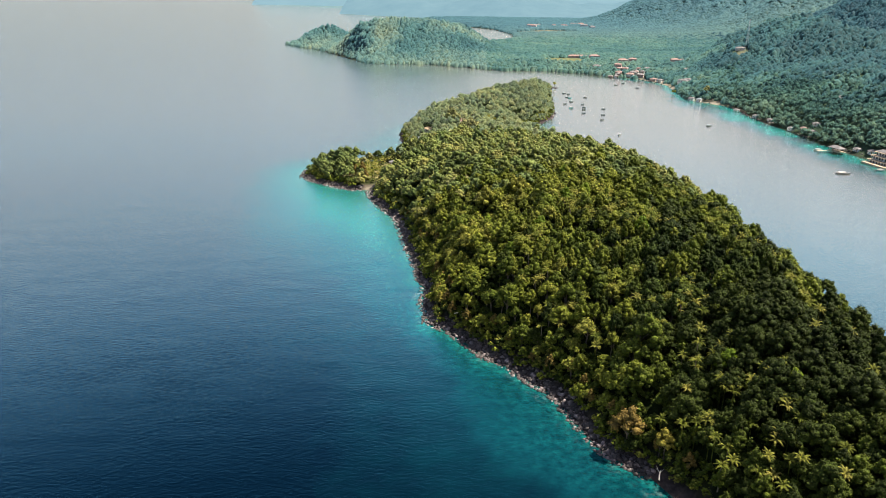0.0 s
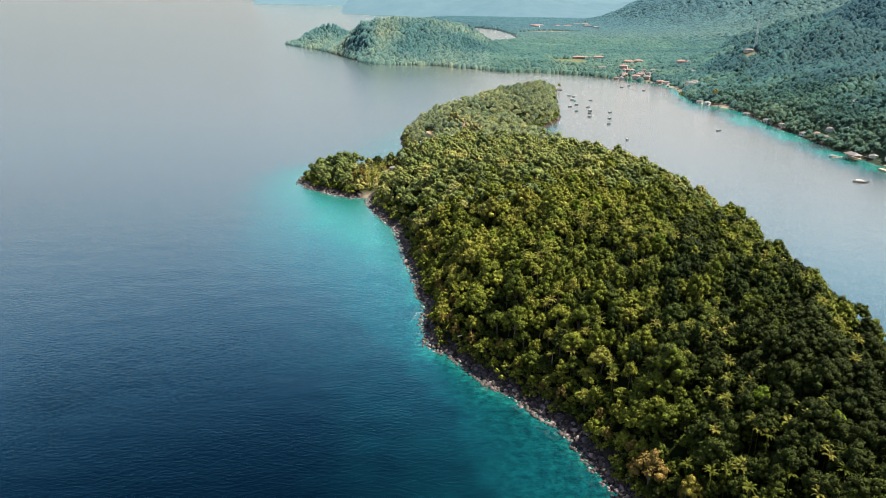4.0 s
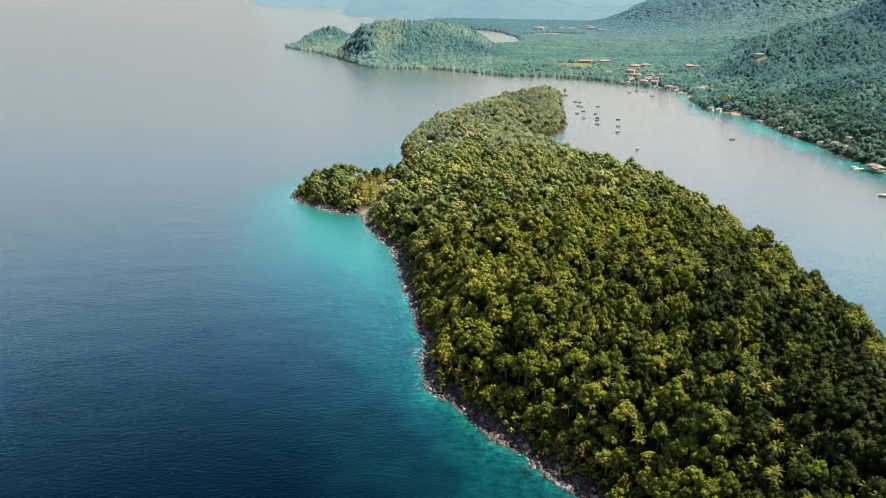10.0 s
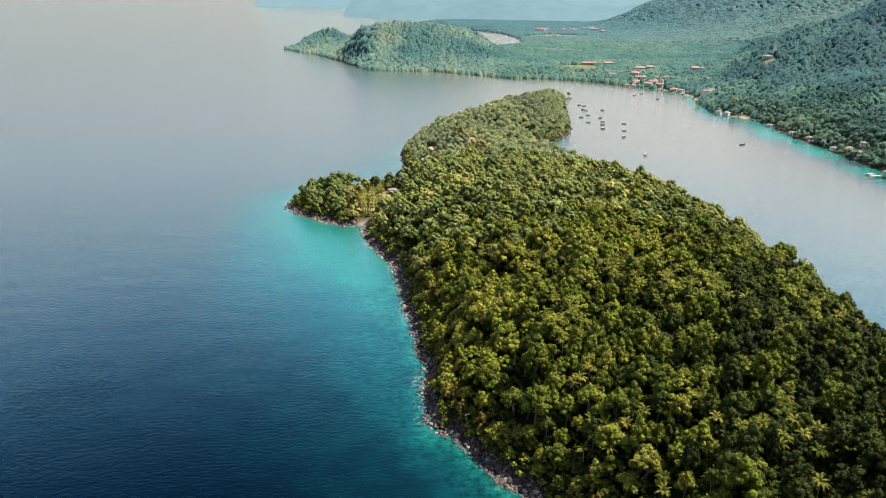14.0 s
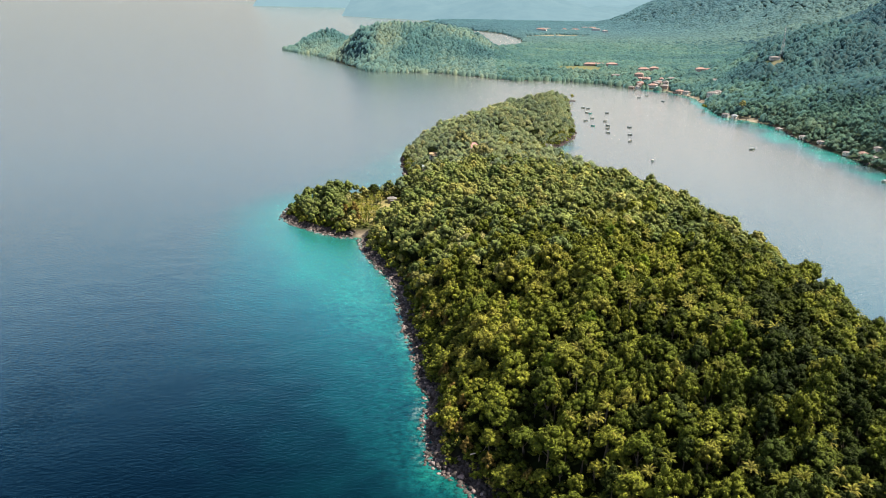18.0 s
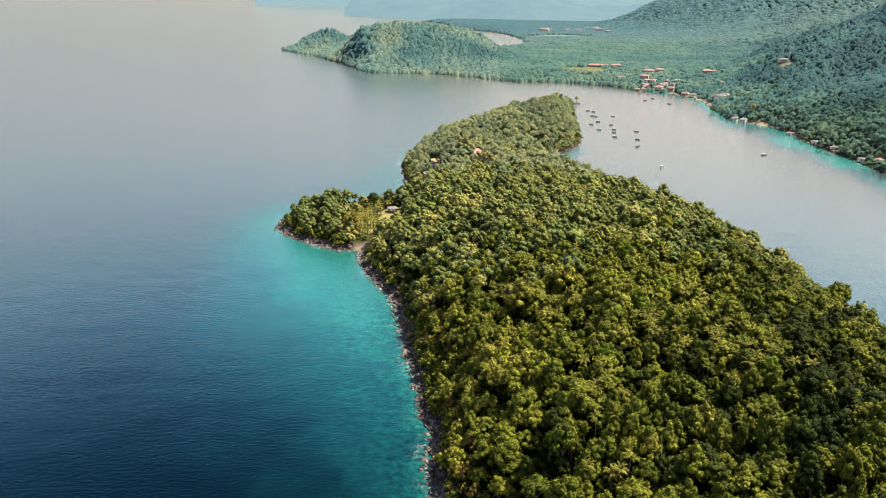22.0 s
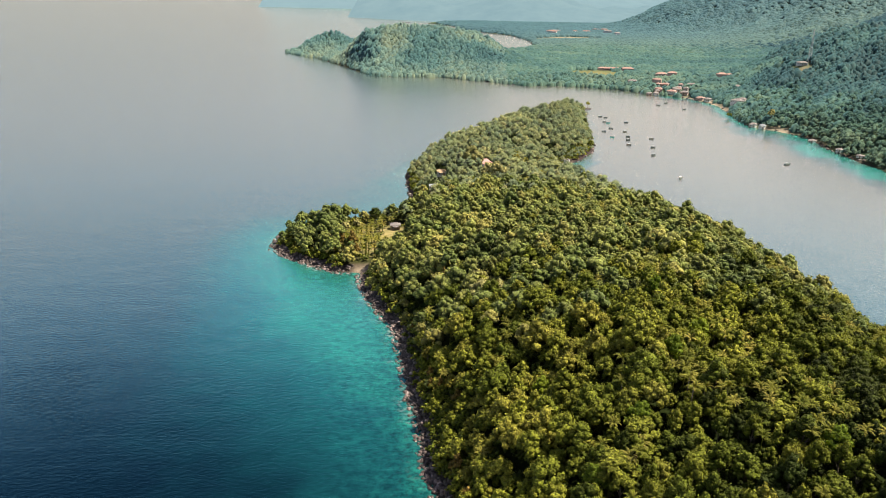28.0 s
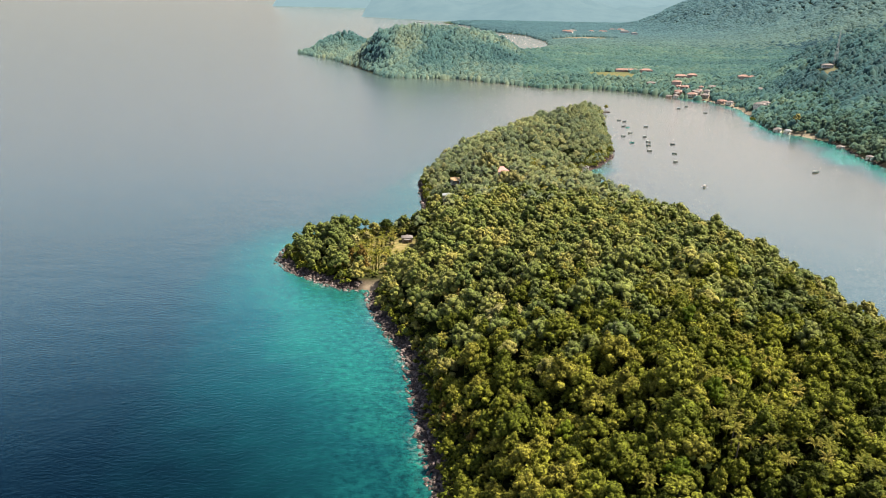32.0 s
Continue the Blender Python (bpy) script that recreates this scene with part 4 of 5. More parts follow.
put_first(pale, 5.8, 420.0, height_at(5.8, 420.0), 2.4, 6.0, 5.0)
for x, y, s in ((12, 416, 4.0), (3.5, 683, 6.8), (8, 679, 5.4), (19, 638, 6.0), (14, 645, 5.6), (24, 632, 5.0), (50, 700, 4.5), (62, 520, 3.2), (-30, 540, 3.2), (-68, 551, 3.2), (-63, 561, 3.0), (-76, 536, 3.0), (-70, 566, 2.8), (-34, 533, 3.0), (-6, 600, 3.4), (2, 622, 3.6), (30, 655, 4.0), (322, 962, 4.6)):
    placed(pale, x, y, height_at(x, y) + 0.4, x, s, s * 1.15)
lime = tree(CROWN_NEAR[4], 44, M_LEAF_LIME, "bright lime-green tree among darker forest")
put_first(lime, 44.0, 318.0, height_at(44.0, 318.0), 2.4, 4.4, 4.4)
for x, y, s in ((30, 300, 3.6), (58, 345, 4.2), (70, 360, 4.4), (84, 300, 4.0), (-75, 524, 2.4), (22, 345, 3.4), (100, 400, 4.0), (64, 392, 4.2), (90, 205, 4.0), (104, 190, 4.0)):
    placed(lime, x, y, height_at(x, y) + 0.5, x, s, s * 1.12)
shade_tree = next(p for (k, text), p in protos.items() if text == shaded_text)
for x, y, s in ((-55, 584, 4.6), (-47, 587, 4.4), (-34, 584, 4.8), (-78, 540, 4.6), (-84, 552, 4.8), (-72, 556, 4.2), (-88, 538, 4.0)):
    placed(shade_tree, x, y, height_at(x, y), x, s, s * 0.8)
tall_one = placed(protos[next(iter(protos))], 150, 394, height_at(150, 394), 1.0, 5.4, 7.0)
tagged(tall_one, "tall dark tree rising above the ridge of the forest", "tree")


# palms
def frond_mesh():
    """A coconut frond 1 long along +x that arches down: a midrib with two rows of leaflets."""
    bm = bmesh.new()
    n = 7
    rib = []
    for i in range(n + 1):
        u = i / n
        rib.append(Vector((u * (1 - 0.12 * u), 0, 0.22 * math.sin(u * 2.1) - 0.34 * u * u)))
    for side in (-1, 1):
        for i in range(n):
            u = (i + 0.5) / n
            w = 0.15 * math.sin(math.pi * min(1, 0.18 + 0.8 * u)) + 0.03
            a, b = rib[i], rib[i + 1]
            tip = (a + b) / 2 + Vector((0.10, side * w, -0.07 - 0.05 * u))
            vs = [bm.verts.new(v) for v in (a, b, tip + (b - a) * 0.35, tip)]
            bm.faces.new(vs if side > 0 else vs[::-1])
    me = bpy.data.meshes.new("frond")
    bm.to_mesh(me)
    bm.free()
    return me


FROND = frond_mesh()
FROND.materials.append(M_PALM_ONE)


def palm(seed, label):
    rr = random.Random(seed)
    root = new("palm_tree")
    lean = rr.uniform(-1.2, 1.2)
    top = (lean, rr.uniform(-0.5, 0.5), 10.0)
    part("trunk", tube([(0, 0, -0.5), (lean * 0.25, 0, 3.0), (lean * 0.6, top[1] * 0.5, 7.0), top], [0.24, 0.17, 0.15, 0.12], 6), M_PALM_BARK, root)
    for k in range(12):
        f = part("frond", FROND, M_PALM_ONE, root)
        lift = rr.uniform(30, 62) if k % 3 == 0 else rr.uniform(-6, 28)
        s = rr.uniform(2.2, 2.9)
        f.matrix_basis = Matrix.Translation(top) @ Matrix.Rotation(k * 2.39996 + rr.uniform(-0.2, 0.2), 4, "Z") @ Matrix.Rotation(radians(-lift), 4, "Y") @ Matrix.Rotation(rr.uniform(-0.5, 0.5), 4, "X") @ Matrix.Diagonal((s, s, s, 1))
    for k in range(3):
        a = k * 2.1
        bm = bmesh.new()
        bmesh.ops.create_icosphere(bm, subdivisions=1, radius=0.17, matrix=Matrix.Translation((top[0] + 0.25 * math.cos(a), top[1] + 0.25 * math.sin(a), top[2] - 0.25)))
        part("coconut", bm, M_COCONUT, root)
    return tagged(root, label, "palm tree", "coconut palms in the forest")


M_COCONUT = plain("coconut_husk", (0.16, 0.13, 0.04), 0.6, 0.3)
PALM_SPOTS = [(22, 251, 16), (30, 246, 15), (37, 283, 24), (42, 289, 25), (75, 239, 28), (79, 238, 28), (75, 232, 26), (66, 230, 26), (39, 255, 22), (35, 252, 18), (28, 253, 15),
              (38, 274, 27), (41, 280, 27), (67, 319, 30), (61, 326, 31), (81, 376, 33), (51, 359, 30), (58, 358, 30), (79, 356, 30), (74, 349, 29), (39, 343, 27)]
PALM_SPOTS += [(59, 330, 27), (70, 326, 28), (44, 328, 26), (88, 333, 32), (19, 417, 24), (79, 214, 15), (83, 207, 17), (68, 189, 15), (82, 188, 17), (80, 174, 15), (72, 169, 13)]
rt = random.Random(5)
spots = list(PALM_SPOTS)
for x, y, z in PALM_SPOTS:
    spots.append((x + rt.uniform(-6, 6), y + rt.uniform(-6, 6), 0))
palms = [palm(60 + k, "tall coconut palm with drooping fronds above the canopy") for k in range(3)]
spots = [p for p in spots if sdf(np.array([float(p[0])]), np.array([float(p[1])]), ISLAND)[0] > 7]
for i, (x, y, z) in enumerate(spots):
    g = height_at(x, y)
    edge = float(sdf(np.array([float(x)]), np.array([float(y)]), ISLAND)[0])
    tall = min(10.8 if edge > 20 else 8.5, max(7.2, (z - g) if z else rt.uniform(9, 13)))
    s = rt.uniform(0.9, 1.12)
    if i < 3:
        put_first(palms[i], x, y, g, rt.uniform(0, 6.28), s, tall / 10.0)
    else:
        placed(palms[i % 3], x, y, g, rt.uniform(0, 6.28), s, tall / 10.0)


def joined_palms(name, x, y, z, tall, rs, label):
    """Many palms in one mesh."""
    fv = np.array([v.co[:] for v in FROND.vertices])
    ff = np.array([p.vertices[:] for p in FROND.polygons])
    cos, faces, tints, n = [], [], [], 0
    for i in range(len(x)):
        tint = rs.uniform(0, 1)
        for k in range(11):
            a = k * 2.39996 + rs.uniform(-0.2, 0.2)
            lift = radians(-(rs.uniform(30, 62) if k % 3 == 0 else rs.uniform(-6, 28)))
            s = rs.uniform(2.0, 2.7) * (1.2 if tall[i] < 6 else 1.0)
            rot = np.array((Matrix.Rotation(a, 3, "Z") @ Matrix.Rotation(lift, 3, "Y")))
            cos.append(fv @ rot.T * s + (x[i], y[i], z[i] + tall[i]))
            faces.append(ff + n)
            tints.append(np.full(len(ff), tint))
            n += len(fv)
        stem = np.array([(math.cos(q) * r + x[i], math.sin(q) * r + y[i], zz) for zz, r in ((z[i] - 0.3, 0.2), (z[i] + tall[i], 0.12)) for q in (0, 1.57, 3.14, 4.71)])
        cos.append(stem)
        faces.append(np.array([(0, 1, 5, 4), (1, 2, 6, 5), (2, 3, 7, 6), (3, 0, 4, 7)]) + n)
        tints.append(np.full(4, 0.2))
        n += 8
    me = mesh_from(name, np.concatenate(cos), np.concatenate(faces), 4, [M_PALM], [("tint", np.concatenate(tints))])
    return tagged(new(name, me), label, "palms", kind="stuff")


rs = np.random.RandomState(23)
px, py = rs.uniform(-15, 160, 1500), np.concatenate([rs.uniform(140, 430, 950), rs.uniform(430, 720, 550)])
head_x, head_y = rs.uniform(-90, -28, 46), rs.uniform(530, 590, 46)
yard_x, yard_y = rs.uniform(-68, -35, 64), rs.uniform(522, 566, 64)
grove_x, grove_y = rs.uniform(66, 104, 46), rs.uniform(160, 222, 46)
px, py = np.concatenate([grove_x, px, head_x, yard_x]), np.concatenate([grove_y, py, head_y, yard_y])
pz, pd = island_ground(px, py)
wet = wavy(px, py, 45, 14) + rs.uniform(-0.5, 0.5, len(px)) > np.where(py < 430, 0.02, 0.12)
wet[-110:] = True
wet[:46] = True
ok = (pd > 8) & wet & ((bell(px, py, 112, 208, 60, 50, 1.0) < 0.5) | (rs.uniform(0, 1, len(px)) < 0.4) | (py < 200)) & ~((np.abs(px + 42) < 6) & (py < 577) & (py > 549))
joined_palms("palms", px[ok], py[ok], pz[ok], np.where((py[ok] > 525) & (px[ok] < -28), rs.uniform(3.2, 5.5, ok.sum()), np.clip(rs.normal(9.5, 1.1, ok.sum()), 7.0, 11.5)), rs, "coconut palms scattered through the island forest")


# boulders of the shore
def boulder_mesh(seed, fine=2):
    rr = random.Random(seed)
    bm = bmesh.new()
    bmesh.ops.create_icosphere(bm, subdivisions=fine, radius=1)
    cuts = [(Vector((rr.gauss(0, 1), rr.gauss(0, 1), rr.gauss(0, 1))).normalized(), rr.uniform(0.55, 0.85)) for k in range(7)]
    for v in bm.verts:
        for nrm, lim in cuts:
            over = v.co.dot(nrm) - lim
            if over > 0:
                v.co -= nrm * over
        v.co *= rr.uniform(0.95, 1.05) if fine > 1 else rr.uniform(0.7, 1.2)
        v.co.z *= 0.75
    me = bpy.data.meshes.new("boulder")
    bm.to_mesh(me)
    bm.free()
    me.materials.append(M_ROCK)
    return me


BOULDERS = [boulder_mesh(k) for k in range(7)]
RUBBLE = [boulder_mesh(20 + k, 1) for k in range(7)]
rt = random.Random(9)


def shore_spots(line, per_metre, lo, hi, rt):
    out = []
    for (x0, y0), (x1, y1) in zip(line, line[1:]):
        length = math.hypot(x1 - x0, y1 - y0)
        nx, ny = -(y1 - y0) / length, (x1 - x0) / length
        for k in range(int(length * per_metre + rt.random())):
            u, d = rt.random(), rt.uniform(lo, hi)
            out.append((x0 + (x1 - x0) * u - nx * d, y0 + (y1 - y0) * u - ny * d, d))
    return out


west_line = [p for p in ISLAND if p in WEST_SHORE[2:] or p in HEADLAND[:6]]
big = [s for s in shore_spots(west_line, 0.8, -2.2, 5.5, rt) if math.hypot(s[0] + 54, s[1] - 506) > 6]
rt.shuffle(big)
big = big[:300]
for x, y, d in big:
    s = min(1.2, 0.4 + rt.expovariate(3.0))
    ob = new("boulder", BOULDERS[rt.randrange(7)])
    ob.matrix_world = Matrix.Translation((x, y, max(-0.25, height_at(x, y)) + 0.15 * s)) @ Euler((rt.uniform(-0.4, 0.4), rt.uniform(-0.4, 0.4), rt.uniform(0, 6.28))).to_matrix().to_4x4() @ Matrix.Diagonal((s * rt.uniform(0.8, 1.4), s, s * rt.uniform(0.7, 1.0), 1))
    tagged(ob, "dark angular boulder at the waterline" if d < 1 else "weathered brown-grey boulder on the rocky shore", "rock", "boulders along the shore")


def joined_rocks(name, spots, smin, smax, rs, label):
    vs0 = [np.array([v.co[:] for v in me.vertices]) for me in RUBBLE]
    fs0 = [np.array([p.vertices[:] for p in me.polygons]) for me in RUBBLE]
    xs_, ys_ = np.array([s[0] for s in spots]), np.array([s[1] for s in spots])
    zs_ = np.where(xs_ < 200, island_ground(xs_, ys_)[0], main_ground(xs_, ys_)[0])
    cos, faces, n = [], [], 0
    for x, y, z in zip(xs_, ys_, zs_):
        k = rs.randint(0, 7)
        s = smin + (smax - smin) * rs.uniform(0, 1) ** 2.5
        rot = np.array(Euler((rs.uniform(-0.5, 0.5), rs.uniform(-0.5, 0.5), rs.uniform(0, 6.28))).to_matrix())
        cos.append(vs0[k] * (s * rs.uniform(0.8, 1.4), s, s) @ rot.T + (x, y, max(z, -0.35) + 0.1 * s))
        faces.append(fs0[k] + n)
        n += len(vs0[k])
    return tagged(new(name, mesh_from(name, np.concatenate(cos), np.concatenate(faces), 3, [M_ROCK])), label, "rocks", kind="stuff")


rs = np.random.RandomState(29)
joined_rocks("rocks", [s for s in shore_spots(west_line, 19.0, -2.6, 5.2, rt) if math.hypot(s[0] + 54, s[1] - 506) > 5], 0.22, 1.3, rs, "jumbled dark shore rocks and rubble below the trees")
north_line = HEADLAND[5:] + EAST_SHORE
joined_rocks("rocks", shore_spots(north_line, 0.7, -1.5, 5, rt), 0.4, 1.8, rs, "dark rocks round the far shore of the island")
joined_rocks("rocks", shore_spots(MAIN_COAST[2:27], 0.28, 1.0, 5, rt), 0.5, 2.2, rs, "dark rocks along the mainland shore")

# logs washed up
M_DRIFT = plain("driftwood", (0.42, 0.37, 0.32), 0.85, 0.25)
for x, y, a, ln in ((9.5, 289, 20, 7.0), (67.5, 186, 70, 5.0)):
    log = thing("driftwood", x, y, height_at(x, y) + 1.1, a)
    part("log", tube([(-ln / 2, 0, 0), (0, 0.2, 0.25), (ln / 2, 0, 0.1)], [0.24, 0.2, 0.1], 7), M_DRIFT, log)
    part("branch", tube([(ln * 0.1, 0.15, 0.2), (ln * 0.25, 0.9, 0.9), (ln * 0.3, 1.4, 1.9)], [0.1, 0.07, 0.03], 5), M_DRIFT, log)
    part("branch", tube([(ln * 0.2, 0.1, 0.2), (ln * 0.36, -0.7, 0.8), (ln * 0.4, -0.9, 1.6)], [0.09, 0.06, 0.03], 5), M_DRIFT, log)
    tagged(log, "bleached fallen tree trunk lying on the shore rocks", "driftwood")


# ---- houses ----
M_WALL_WHITE = plain("white_plaster", (0.48, 0.48, 0.47), 0.85, 0.1)
M_WALL_PINK = plain("salmon_plaster", (0.38, 0.285, 0.255), 0.85, 0.15)
M_WALL_WOOD = plain("weathered_boards", (0.28, 0.22, 0.16), 0.85, 0.3)
M_ROOF_RED = plain("red_roof_tiles", (0.135, 0.085, 0.078), 0.8, 0.25)
M_ROOF_TIN = plain("grey_tin_roof", (0.088, 0.085, 0.09), 0.75, 0.15, spec=0.3)
M_ROOF_BLUE = plain("pale_blue_tin_roof", (0.13, 0.155, 0.18), 0.45, 0.12)
M_ROOF_PINK = plain("faded_pink_roof", (0.20, 0.105, 0.105), 0.7, 0.15)
M_THATCH = plain("brown_thatch", (0.23, 0.17, 0.11), 0.95, 0.35)
M_PANE = plain("dark_window_glass", (0.03, 0.04, 0.05), 0.15, 0.1)
M_DOOR = plain("brown_door", (0.16, 0.09, 0.05), 0.6, 0.2)


def hip_roof(w, d, h, over, thick=0.18):
    bm = bmesh.new()
    a, b = w / 2 + over, d / 2 + over
    r = max(0.3, a - b) if a > b else 0.25
    lo = [bm.verts.new((x, y, 0)) for x, y in ((-a, -b), (a, -b), (a, b), (-a, b))]
    lo2 = [bm.verts.new((x, y, thick)) for x, y in ((-a, -b), (a, -b), (a, b), (-a, b))]
    t0, t1 = bm.verts.new((-r, 0, h)), bm.verts.new((r, 0, h))
    bm.faces.new(lo[::-1])
    for k in range(4):
        bm.faces.new((lo[k], lo[(k + 1) % 4], lo2[(k + 1) % 4], lo2[k]))
    bm.faces.new((lo2[0], lo2[1], t1, t0))
    bm.faces.new((lo2[1], lo2[2], t1))
    bm.faces.new((lo2[2], lo2[3], t0, t1))
    bm.faces.new((lo2[3], lo2[0], t0))
    return bm


def house(x, y, rz, w, d, h, roof_h, wall, roof, label, storeys=1, name="house", lift=0.0, porch=True):
    z = height_at(x, y) + lift
    root = thing(name, x, y, z, rz)
    part("wall", box(w, d, h * storeys + 0.8, 0, 0, (h * storeys - 0.8) / 2, 0.05), wall, root)
    r = part("roof", hip_roof(w, d, roof_h, 0.4), roof, root)
    r.location = (0, 0, h * storeys)
    part("ridge_cap", box(max(0.6, w - d), 0.3, 0.12, 0, 0, h * storeys + roof_h), roof, root)
    for s in range(storeys):
        n = max(2, int(w / 2.6))
        for k in range(n):
            cx = -w / 2 + (k + 0.5) * w / n
            if s == 0 and k == n // 2:
                part("door", box(0.95, 0.1, 2.05, cx, -d / 2 - 0.03, 1.03), M_DOOR, root)
                continue
            win = part("window", box(1.2, 0.10, 1.15, cx, -d / 2 - 0.03, s * h + 1.5), M_WALL_WHITE, root)
            part("pane", box(1.0, 0.04, 0.95, cx, -d / 2 - 0.09, s * h + 1.5), M_PANE, win)
        for side in (-1, 1):
            win = part("window", box(0.10, 1.2, 1.15, side * (w / 2 + 0.03), 0, s * h + 1.5), M_WALL_WHITE, root)
            part("pane", box(0.04, 1.0, 0.95, side * (w / 2 + 0.09), 0, s * h + 1.5), M_PANE, win)
    if porch:
        part("porch_roof", box(w * 0.6, 2.0, 0.12, 0, -d / 2 - 1.0, h * 0.86), roof, root)
        for side in (-1, 1):
            part("porch_post", box(0.14, 0.14, h * 0.86 + 0.6, side * w * 0.28, -d / 2 - 1.85, h * 0.43 - 0.3), M_DOOR, root)
    return tagged(root, label, "house")


house(-41.6, 570, 8, 5.6, 4.2, 2.4, 1.4, M_WALL_WOOD, M_ROOF_TIN, "weathered wooden house with a grey tin roof beside the clearing")
house(-47.6, 531, 0, 3.2, 2.6, 2.2, 1.2, M_WALL_WOOD, M_THATCH, "small brown hut under palms on the headland", name="hut", porch=False, lift=0.6)
house(-18.5, 683, 10, 6.0, 5.0, 3.2, 1.4, M_WALL_WHITE, M_THATCH, "small house with a pale cream roof among trees", lift=1.5)
house(-22.0, 644, 5, 6.5, 5.0, 3.2, 1.2, M_WALL_WOOD, M_ROOF_BLUE, "small house with a pale blue metal roof among trees", lift=2.0)
house(13.0, 689, 30, 9.0, 6.0, 4.0, 3.2, M_WALL_WHITE, M_ROOF_PINK, "house with a steep faded pink roof among trees", lift=3.0)
house(72.5, 744, 30, 4.0, 3.4, 2.4, 1.2, M_WALL_WHITE, M_ROOF_TIN, "small white beach hut above the sandy cove", name="hut", porch=False)
house(81.5, 763, 25, 5.5, 3.6, 2.5, 1.3, M_WALL_WHITE, M_ROOF_TIN, "white beach hut with a tin roof above the sandy cove", name="hut")

WALLS = {"w": (M_WALL_WHITE, "white-walled"), "p": (M_WALL_PINK, "salmon-walled")}
ROOFS = {"r": (M_ROOF_RED, "red tiled roof"), "t": (M_ROOF_TIN, "pale tin roof"), "b": (M_ROOF_BLUE, "pale blue tin roof")}
for x, y, rz, w, d, h, rh, wk, rk, st in VILLAGE:
    near_sea = float(sdf(np.array([float(x)]), np.array([float(y)]), MAINLAND)[0]) < 25
    house(x, y, rz, w, d, h, rh, WALLS[wk][0], ROOFS[rk][0], ("two-storey " if st == 2 else "") + WALLS[wk][1] + " house with a " + ROOFS[rk][1] + (" beside the mainland shore" if near_sea else " among mainland trees"), st, lift=0.2, porch=st == 1)
rt = random.Random(77)
for k in range(10):
    x, y = 300 + rt.uniform(-120, 130), 2330 + rt.uniform(-110, 110)
    house(x, y, rt.uniform(-20, 20), rt.uniform(12, 26), 9, 3.4, 2.4, M_WALL_WHITE, rt.choice((M_ROOF_TIN, M_ROOF_TIN, M_ROOF_RED)), "pale building of the distant village on the plain", rt.choice((1, 2)), lift=2.0, porch=False)

# waterfront guesthouse in terraces
root = thing("guesthouse", 358, 612, 0.5, -75)
for s in range(3):
    part("storey", box(20 - s * 2, 8 - s * 1.2, 2.9, 0, s * 1.6, 1.6 + s * 3.2, 0.06), M_WALL_WHITE, root)
    part("terrace", box(21.5 - s * 2, 10.5 - s * 1.2, 0.28, 0, s * 1.6 - 1.0, 3.2 + s * 3.2), M_WALL_WOOD, root)
    for k in range(6):
        win = part("window", box(1.5, 0.1, 1.9, -7.5 + k * 3.0 + (s * 0.3), s * 1.6 - (8 - s * 1.2) / 2 - 0.03, 1.5 + s * 3.2), M_WALL_WOOD, root)
        part("pane", box(1.3, 0.05, 1.7, -7.5 + k * 3.0 + (s * 0.3), s * 1.6 - (8 - s * 1.2) / 2 - 0.09, 1.5 + s * 3.2), M_PANE, win)
    for k in range(5):
        part("post", box(0.2, 0.2, 3.0, -8.5 + k * 4.2, s * 1.6 - 5.9 + s * 0.6, 1.65 + s * 3.2), M_WALL_WHITE, root)
part("roof", hip_roof(16, 6, 2.0, 0.8), M_ROOF_TIN, root).location = (0, 3.2, 9.9)
part("landing", box(24, 5, 1.6, 0, -7.5, 0.2, 0.1), M_WALL_WOOD, root)
tagged(root, "white terraced waterfront guesthouse of three storeys", "guesthouse")

# pavilion on piles with a jetty
root = thing("jetty_pavilion", 342, 657, 0, -75)
part("deck", box(14, 8, 0.3, 0, 0, 2.0, 0.05), M_WALL_WOOD, root)
part("roof", hip_roof(12, 6, 2.2, 1.0), M_ROOF_TIN, root).location = (0, 0, 4.8)
part("walkway", box(2.0, 12, 0.25, -5.5, -9.5, 1.6), M_WALL_WOOD, root)
for ix in range(4):
    for iy in range(2):
        part("pile", box(0.3, 0.3, 8.0, -5.4 + ix * 3.6, -2.8 + iy * 5.6, 1.0), M_WALL_WOOD, root)
for k in range(3):
    part("walkway_pile", box(0.25, 0.25, 6, -5.5, -6 - k * 4, -1.2), M_WALL_WOOD, root)
tagged(root, "open waterfront pavilion with a pale roof on piles", "pavilion")

# lattice mast on the hill
M_STEEL = plain("galvanised_steel", (0.45, 0.47, 0.48), 0.5, 0.1, metal=0.6)
root = thing("radio_mast", 432, 1146, height_at(432, 1146))
for sx, sy in ((-1, -1), (1, -1), (1, 1), (-1, 1)):
    part("leg", tube([(sx * 2.0, sy * 2.0, -0.5), (sx * 0.9, sy * 0.9, 20), (sx * 0.35, sy * 0.35, 40)], [0.16, 0.13, 0.09], 5), M_STEEL, root)
for k in range(12):
    z0, z1 = k * 3.3, (k + 1) * 3.3
    r0, r1 = 2.0 - z0 * 0.0415, 2.0 - z1 * 0.0415
    for sx, sy, ex, ey in ((-1, -1, 1, -1), (1, -1, 1, 1), (1, 1, -1, 1), (-1, 1, -1, -1)):
        part("brace", tube([(sx * r0, sy * r0, z0), (ex * r1, ey * r1, z1)], [0.06, 0.06], 4), M_STEEL, root)
tagged(root, "tall grey steel lattice mast on the hillside", "mast")


